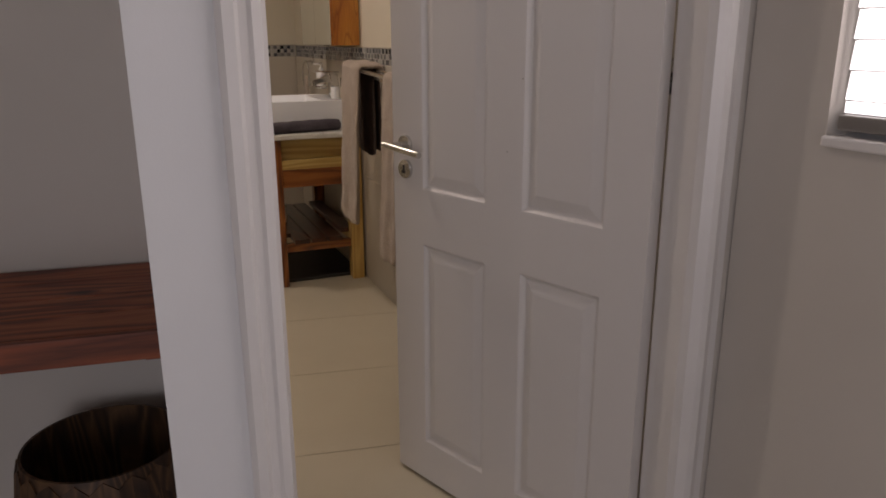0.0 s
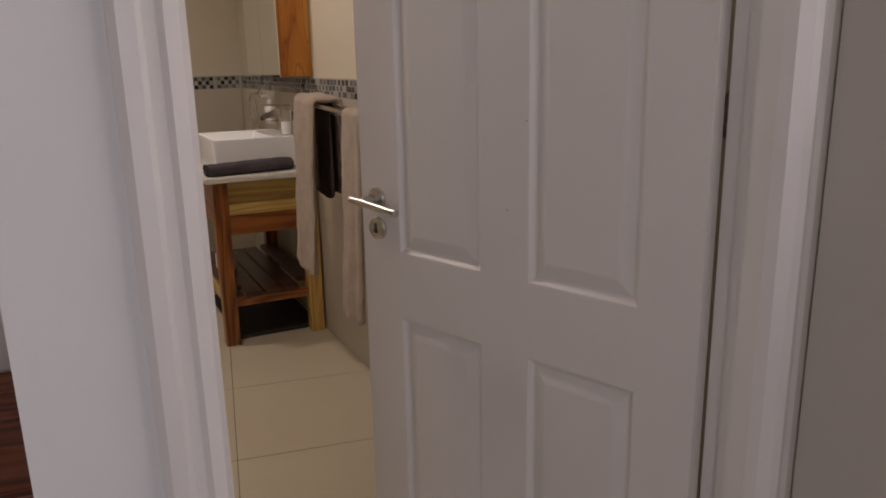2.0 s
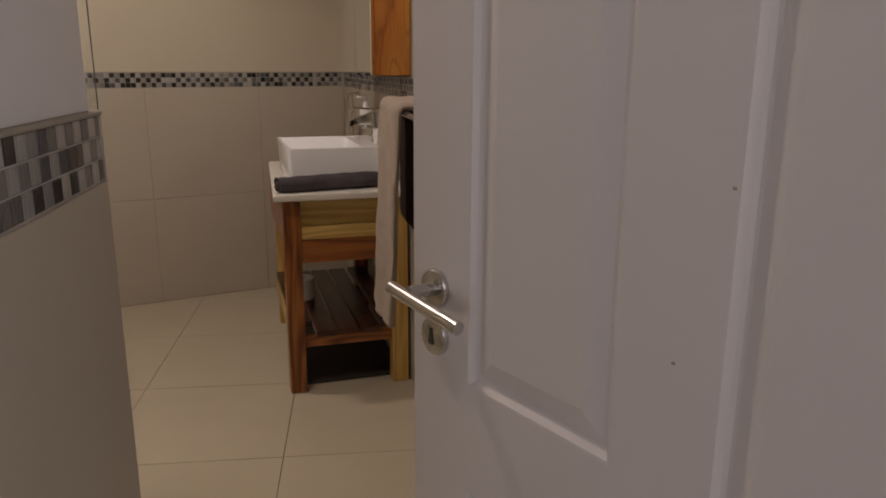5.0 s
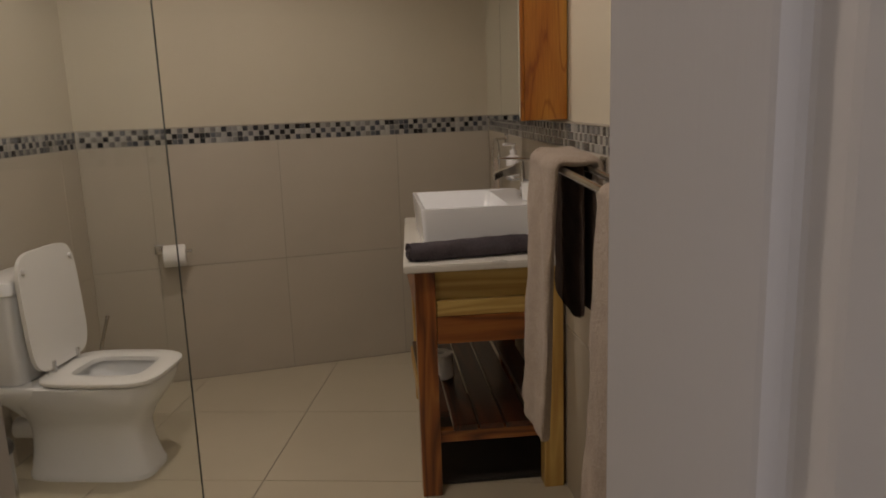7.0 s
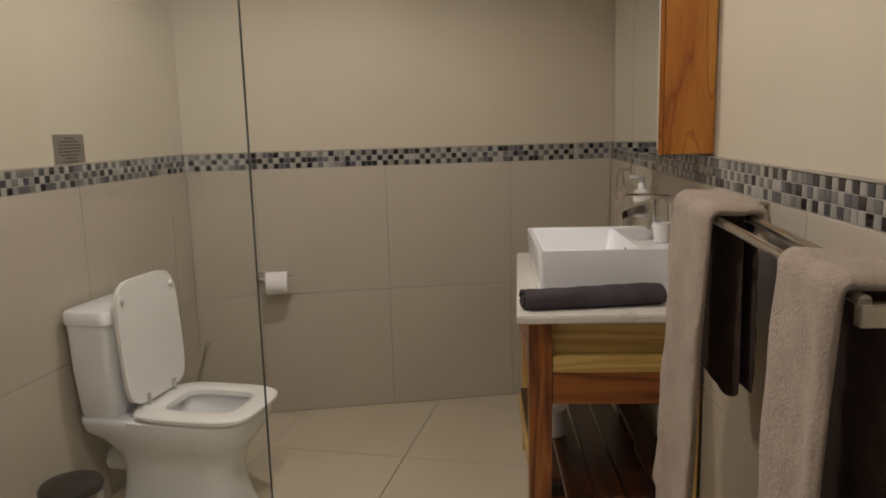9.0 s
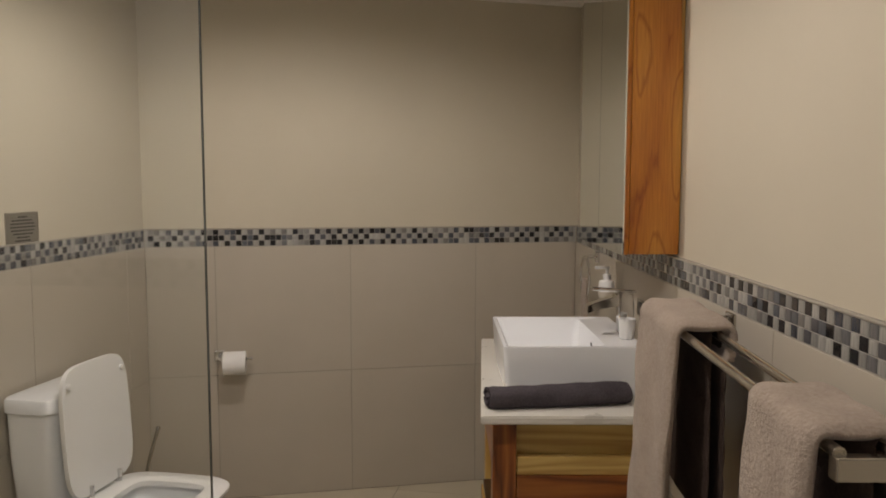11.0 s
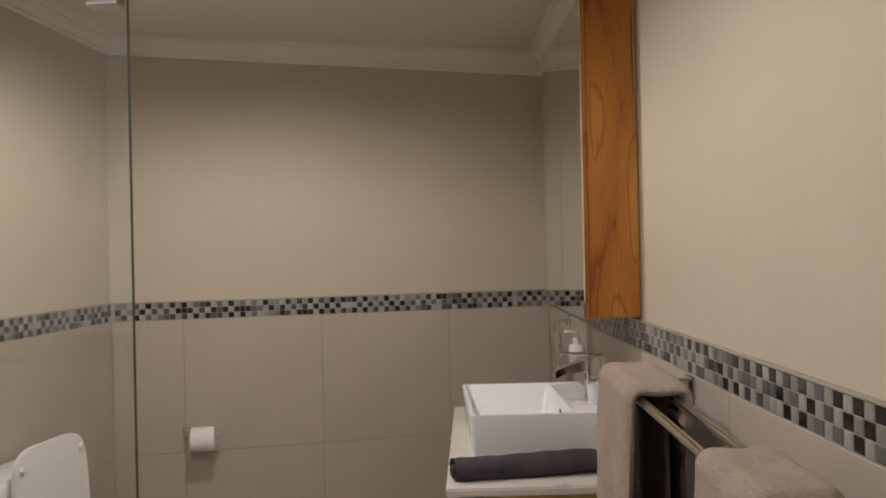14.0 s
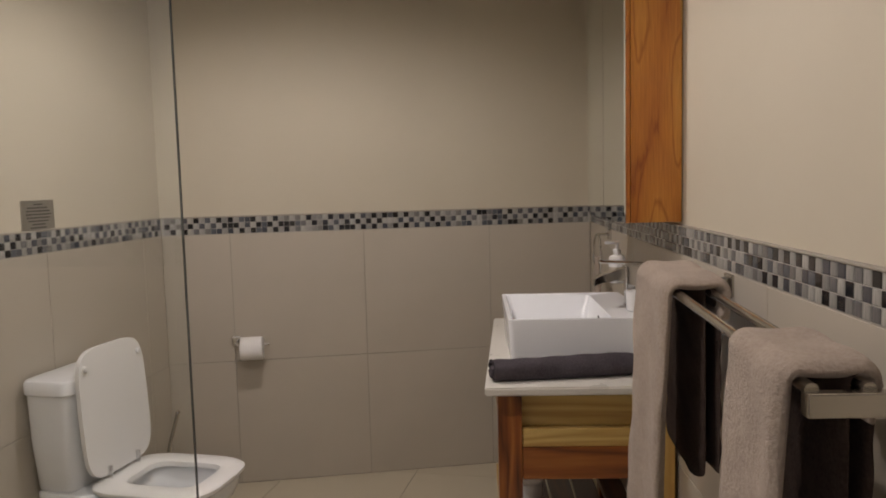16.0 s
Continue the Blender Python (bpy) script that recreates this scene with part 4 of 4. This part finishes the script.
def towel(name, label, mat, x_out, x_in, y0, y1, front, back, seed, thick=0.012, lift=0.0, flare=0.02, hem=False, curl=0.0, soft=1.0):
    """A folded towel laid over one or both bars: it drops in front and behind, with soft vertical folds and a rounded top."""
    rnd = random.Random(seed)
    ph = [rnd.uniform(0, 6.28) for _ in range(6)]
    R = 0.0095 + thick / 2 + lift
    path = []
    n = 34
    for i in range(n):
        k = i / (n - 1)
        path.append((x_out - R - flare * 0.5 * (1 - k), -front * (1 - k), "f", 1 - k))
    for i in range(1, 8):
        a = math.pi - 0.5 * math.pi * i / 8
        path.append((x_out + R * math.cos(a), R * math.sin(a), "t", 0.0))
    if x_in - x_out > 0.01:
        for i in range(5):
            path.append((x_out + (x_in - x_out) * i / 4, R - 0.003 * math.sin(math.pi * i / 4), "t", 0.0))
    for i in range(1, 8):
        a = 0.5 * math.pi - 0.5 * math.pi * i / 8
        path.append((x_in + R * math.cos(a), R * math.sin(a), "t", 0.0))
    for i in range(n):
        k = i / (n - 1)
        path.append((x_in + R - curl * k * k, -back * k, "b", k))
    m_ = 21
    bm = bmesh.new()
    half = thick / 2

    def at(i, j, off):
        x, z, side, k = path[i]
        v = j / (m_ - 1)
        y = y0 + (y1 - y0) * v + (v - 0.5) * flare * 2 * k * (y1 - y0)
        fold = soft * 0.007 * math.sin(v * 9 + ph[0] + k * 0.8) * min(1, 3 * k) + soft * 0.004 * math.sin(v * 19 + ph[1] - k * 1.5) * k
        lump = (1.0 if side == "f" else 0.35) * soft * 0.0022 * math.sin(k * 13 + ph[2] + v * 4) + 0.0016 * math.sin(k * 31 + v * 13 + ph[3])
        a, b = path[max(i - 1, 0)], path[min(i + 1, len(path) - 1)]
        tx, tz = b[0] - a[0], b[1] - a[1]
        l = math.hypot(tx, tz) or 1
        nx, nz = -tz / l, tx / l
        edge_round = math.sqrt(max(0.0, 1.0 - (max(0, abs(2 * v - 1) - 0.80) / 0.20) ** 2)) * 0.85 + 0.15
        d = off * half * edge_round + (fold if side != "t" else 0) * (1 if side == "f" else -1) + (lump if off > 0 else 0)
        zz = z
        if side == "f":
            zz += soft * 0.005 * k * math.sin(v * 5 + ph[4])
            zz += 0.030 * abs(2 * v - 1) ** 5 * k ** 10
            if hem and off > 0:        # woven border above the hem
                h = (1 - k) * front
                if 0.085 < h < 0.145:
                    d += 0.0028 * math.sin((h - 0.085) / 0.06 * math.pi * 8)
        return Vector((x + nx * d, y + 0.004 * math.sin(k * 7 + ph[5]) * k, RZ + rail_dz(y) + zz + nz * d))

    outer = [[bm.verts.new(at(i, j, 1)) for j in range(m_)] for i in range(len(path))]
    inner = [[bm.verts.new(at(i, j, -1)) for j in range(m_)] for i in range(len(path))]
    for i in range(len(path) - 1):
        for j in range(m_ - 1):
            bm.faces.new((outer[i][j], outer[i][j + 1], outer[i + 1][j + 1], outer[i + 1][j]))
            bm.faces.new((inner[i][j], inner[i + 1][j], inner[i + 1][j + 1], inner[i][j + 1]))
        bm.faces.new((outer[i][0], outer[i + 1][0], inner[i + 1][0], inner[i][0]))
        bm.faces.new((outer[i][-1], inner[i][-1], inner[i + 1][-1], outer[i + 1][-1]))
    for i in (0, len(path) - 1):
        for j in range(m_ - 1):
            f = (outer[i][j], inner[i][j], inner[i][j + 1], outer[i][j + 1])
            bm.faces.new(f if i == 0 else tuple(reversed(f)))
    bmesh.ops.recalc_face_normals(bm, faces=bm.faces)
    ob = single(name, bm, mat, label, "towel", smooth=True, group="towels on the rail")
    mod = ob.modifiers.new("soft", "SUBSURF")
    mod.levels = mod.render_levels = 1
    return ob


towel("bath_towel", "folded beige terry towel laid over both bars", M_beige, R_OUT, R_IN, -2.190, -1.940, 0.690, 0.045, 3, 0.025, 0.001, 0.06, hem=True, curl=0.012)
towel("bath_towel", "dark brown terry towel hanging under the beige one", M_brown, R_IN, R_IN, -2.165, -1.890, 0.385, 0.36, 5, 0.012, -0.001, 0.0, soft=0.25)
towel("bath_towel", "folded beige terry towel at the rail's end", M_beige, R_OUT - 0.004, R_IN, -2.718, -2.525, 0.72, 0.045, 8, 0.024, -0.003, 0.06, hem=True, curl=0.012)
towel("bath_towel", "dark brown terry towel at the rail's end", M_brown, R_IN, R_IN, -2.715, -2.525, 0.455, 0.42, 9, 0.012, -0.001, 0.0, soft=0.25)

# rolled charcoal hand towel in front of the basin
bm = bmesh.new()
rings = []
for i in range(26):
    k = i / 25
    ring_ = []
    for j in range(30):
        a = 2 * math.pi * j / 30
        r = 0.0345 + 0.0018 * math.sin(3 * a + 5 * k) + 0.001 * math.sin(k * 30 + a)
        if i in (0, 25):
            r *= 0.90
        ring_.append((k * 0.405, 1.22 * r * math.cos(a), max(-0.0270, 0.90 * r * math.sin(a))))
    rings.append(ring_)
loft(bm, rings)
bmesh.ops.recalc_face_normals(bm, faces=bm.faces)
rolled = empty("rolled_towel", pose(-0.515, -1.562, 0.8380, 0, 0, 8), "rolled charcoal hand towel lying on the worktop", "towel")
part("roll", bm, M_grey, rolled, "", True)
sp = [(-0.004, (0.005 + 0.0036 * t) * math.cos(1.15 * t) * 1.15, (0.005 + 0.0036 * t) * math.sin(1.15 * t) * 0.88) for t in [q * 0.35 for q in range(20)]]
part("spiral_end", tube(sp, 0.0056, 8), M_grey, rolled, "", True)

# spare rolls on the slatted shelf
spare = single("toilet_roll", paper_roll(), M_paper, "spare white toilet roll standing on the slatted shelf", "toilet roll", pose(-0.395, -1.135, 0.2512), smooth=True)

# ---- alcove bench and basket ----
shelf_m, _ = along((-2.295, -3.42), (-1.06, -3.588))
bench = empty("wall_bench", shelf_m @ pose(0, 0, 0), "dark reddish plank bench fixed across the alcove", "bench")
for i, (a, b) in enumerate(((-0.445, -0.335), (-0.333, -0.225), (-0.223, -0.115), (-0.113, -0.004))):
    part("plank", box(0.355, 1.245, a, b, 0.737, 0.780 - 0.001 * (i % 2), 0.003, 2), M_shelf, bench, "")
part("front_rail", box(0.355, 1.245, -0.463, -0.4455, 0.728, 0.7805, 0.003, 2), M_shelf, bench, "")
for x in (0.45, 1.20):
    part("bracket", box(x, x + 0.03, -0.40, -0.004, 0.70, 0.7365, 0.002, 1), M_shelf, bench)

basket = empty("waste_basket", pose(-1.262, -3.790, 0), "dark brown woven leaf-strip waste basket", "basket")
N = 20
prof = [(0.120, 0.0), (0.150, 0.07), (0.172, 0.16), (0.182, 0.25), (0.180, 0.34), (0.170, 0.42), (0.163, 0.455), (0.157, 0.455), (0.164, 0.40), (0.172, 0.30), (0.166, 0.18), (0.115, 0.012)]
bm = lathe(prof, 40)
part("wall", bm, M_basket, basket, "", True)
for lay in range(4):
    for i in range(N):
        a0 = 2 * math.pi * (i + 0.5 * (lay % 2)) / N
        z0 = 0.03 + 0.105 * lay
        bm = bmesh.new()
        pts = []
        for u, v in ((0, 0), (0.5, -0.5), (1, 0), (1, 1), (0.5, 0.62), (0, 1)):
            z = z0 + 0.105 * (v * 0.5 + 0.5)
            rr = 0.1235 + (0.182 - 0.120) * math.sin(min(1.0, z / 0.27) * math.pi / 2) - 0.05 * max(0, z - 0.30) / 0.155 * 0.4 + (0.004 if (u == 0.5) else 0.001)
            a = a0 + (u - 0.5) * 2 * math.pi / N
            pts.append((rr * math.cos(a), rr * math.sin(a), min(z, 0.452)))
        vs = [bm.verts.new(p) for p in pts]
        vi = [bm.verts.new((p[0] * 0.985, p[1] * 0.985, p[2])) for p in pts]
        for q in ((0, 1, 4, 5), (1, 2, 3, 4)):
            bm.faces.new([vs[w] for w in q])
            bm.faces.new([vi[w] for w in reversed(q)])
        for w in range(6):
            x = (w + 1) % 6
            bm.faces.new((vs[w], vi[w], vi[x], vs[x]))
        bmesh.ops.recalc_face_normals(bm, faces=bm.faces)
        part("strip", bm, M_basket, basket)

# ---- downlights ----
# Second fitting is made up, to go with the added fill lamp.
for x, y in LAMPS_AT:
    dl = empty("downlight", pose(x, y, BATH_TOP - 0.0005), "small recessed round ceiling downlight, the second one added", "downlight", group="downlights")
    part("trim_ring", lathe([(0.052, 0.0), (0.052, -0.004), (0.040, -0.007), (0.036, -0.003), (0.036, 0.0)], 32, False, False), M_framepaint, dl, "", True)
    part("lamp_face", lathe([(0.0, 0.0), (0.034, 0.0), (0.034, -0.001), (0.0, -0.001)], 24, False, False), M_lampglow, dl)

# ---- tiles and mosaic: pieces, last ----
MESHES = {}


def tile_mesh(w, h, d, mat, bev):
    key = (round(w, 3), round(h, 3), round(d, 4), mat.name)
    if key not in MESHES:
        bm = bmesh.new()
        rings = [[(x, y, z) for x, z in ((i, i), (w - i, i), (w - i, h - i), (i, h - i))] for y, i in ((d, 0), (bev, 0), (0, bev))]
        loft(bm, rings, True, False, True)
        bmesh.ops.recalc_face_normals(bm, faces=bm.faces)
        MESHES[key] = mesh_from(bm, "tile", mat)
    return MESHES[key]


def piece(name, me, parent, m):
    ob = new(name, me)
    ob.parent = parent
    ob.matrix_local = m
    return ob


def dress(wall, length, joints, seed, near=None, z_joint=0.574):
    """Grout bed, large tiles, mosaic band and its ledge on a wall whose frame has x along it and the room at -y."""
    part("grout_bed", box(0, length, 0.0025, SKIN + 0.001, 0.0, BAND_LOW), M_grout, wall)
    part("mosaic_bed", box(0, length, 0.0022, SKIN + 0.001, BAND_LOW + 0.0002, BAND_HIGH), M_mosaicgrout, wall)
    part("ledge", box(0, length, -0.0015, SKIN + 0.001, BAND_HIGH + 0.0002, BAND_HIGH + 0.006, 0.0015, 1), M_grout, wall)
    edges = [0.0] + sorted(j for j in joints if 0.02 < j < length - 0.02) + [length]
    for a, b in zip(edges, edges[1:]):
        for z0, z1 in ((0.0, z_joint), (z_joint, BAND_LOW)):
            piece("tile", tile_mesh(b - a - 0.003, z1 - z0 - 0.003, 0.006, M_walltile, 0.0008), wall, pose(a + 0.0015, 0.0, z0 + 0.0015))
    p = 0.0247
    g = 0.0018
    rnd = random.Random(seed)
    kinds = [tile_mesh(p - g, p - g, 0.004, M_mosaic_pale, 0.001), tile_mesh(p - g, p - g, 0.004, M_mosaic_dark, 0.001)]
    rests = [bmesh.new(), bmesh.new()]
    count = int(length / p)
    off = (length - count * p) / 2
    for i in range(count):
        s = off + i * p
        for r in range(3):
            z = BAND_LOW + 0.0008 + r * p
            dark = (i + r) % 2 if rnd.random() < 0.86 else rnd.randint(0, 1)
            if near is None or near[0] <= s <= near[1]:
                piece("mosaic_tile", kinds[dark], wall, pose(s + g / 2, 0.0005, z + g / 2))
            else:
                loft(rests[dark], [[(s + g / 2 + x, y, z + g / 2 + zz) for x, zz in ((q, q), (p - g - q, q), (p - g - q, p - g - q), (q, p - g - q))] for y, q in ((0.004, 0), (0.0015, 0), (0.0005, 0.001))], True, False, True)
    for rest, mat in zip(rests, M_mosaic_rest):
        if rest.verts:
            bmesh.ops.recalc_face_normals(rest, faces=rest.faces)
            ob = part("mosaic_run", rest, mat, wall)
            ob["kind"] = "stuff"
        else:
            rest.free()


dress(wall_back, back_len, [back_len - s for s in (0.497, 1.087, 1.684)], 1)
dress(wall_right, right_len, [0.39, 0.99, 1.59, 2.19, 2.79, 3.39, 3.99], 2, near=(0.95, 3.35))
dress(wall_left, left_len, [left_len - s for s in (0.15, 0.75, 1.35, 1.95, 2.55)], 3, near=(0.9, 3.2), z_joint=0.566)
nib_bed = empty("tiled_face", nib_m, "pale tiled passage wall with a mosaic band", "wall", kind="structure")
dress(nib_bed, nib_len, [0.10], 4)
shower_bed = empty("tiled_face", shower_m, "greige tiled shower wall with a mosaic band", "wall", kind="structure")
dress(shower_bed, shower_len, [0.6, 1.15], 5, near=(-2, -1))

# floor tiles: a 600 mm grid turned against the walls
floor = structure("floor", box(-2.30, 0.02, -4.20, 0.02, -0.012, -0.0025), M_floorgrout, "cream floor tiles with thin dark joints", "floor")
FLOOR_TURN = -10.0
f_m = pose(-0.579, -2.083, 0, 0, 0, FLOOR_TURN)
room = [(0.0, 0.0), BACK_L, SHOWER_L, NIB_END, (-0.95, -4.19), (0.0, -4.19)]


def clip(poly, region):
    """Clip a convex polygon by a convex, counter-clockwise region."""
    out = poly
    n = len(region)
    for i in range(n):
        a, b = Vector(region[i]), Vector(region[(i + 1) % n])
        d = b - a
        src, out = out, []
        for j in range(len(src)):
            p, q = Vector(src[j]), Vector(src[(j + 1) % len(src)])
            sp_, sq = d.x * (p.y - a.y) - d.y * (p.x - a.x), d.x * (q.y - a.y) - d.y * (q.x - a.x)
            if sp_ >= 0:
                out.append(tuple(p))
            if (sp_ >= 0) != (sq >= 0):
                out.append(tuple(p + (q - p) * (sp_ / (sp_ - sq))))
        if not out:
            return []
    return out


ZONES = [[(0.0, 0.0), BACK_L, SHOWER_L, NIB_END, (0.0, -3.33)], [(0.0, -3.33), NIB_END, (-0.95, -4.195), (0.0, -4.20)]]
for i in range(-3, 4):
    for k in range(-5, 6):
        c = [(f_m @ Vector((0.6 * i + x, 0.6 * k + y, 0))).to_2d() for x, y in ((0.0015, 0.0015), (0.5985, 0.0015), (0.5985, 0.5985), (0.0015, 0.5985))]
        polys = [q for q in (clip([tuple(p) for p in c], z) for z in ZONES) if len(q) >= 3]
        if not polys:
            continue
        bm = bmesh.new()
        for q in polys:
            loft(bm, [[(x, y, -0.0025) for x, y in q], [(x, y, 0.0) for x, y in q]], True, False, True)
        bmesh.ops.remove_doubles(bm, verts=bm.verts, dist=0.0004)
        bmesh.ops.recalc_face_normals(bm, faces=bm.faces)
        part("tile", bm, M_floortile, floor)
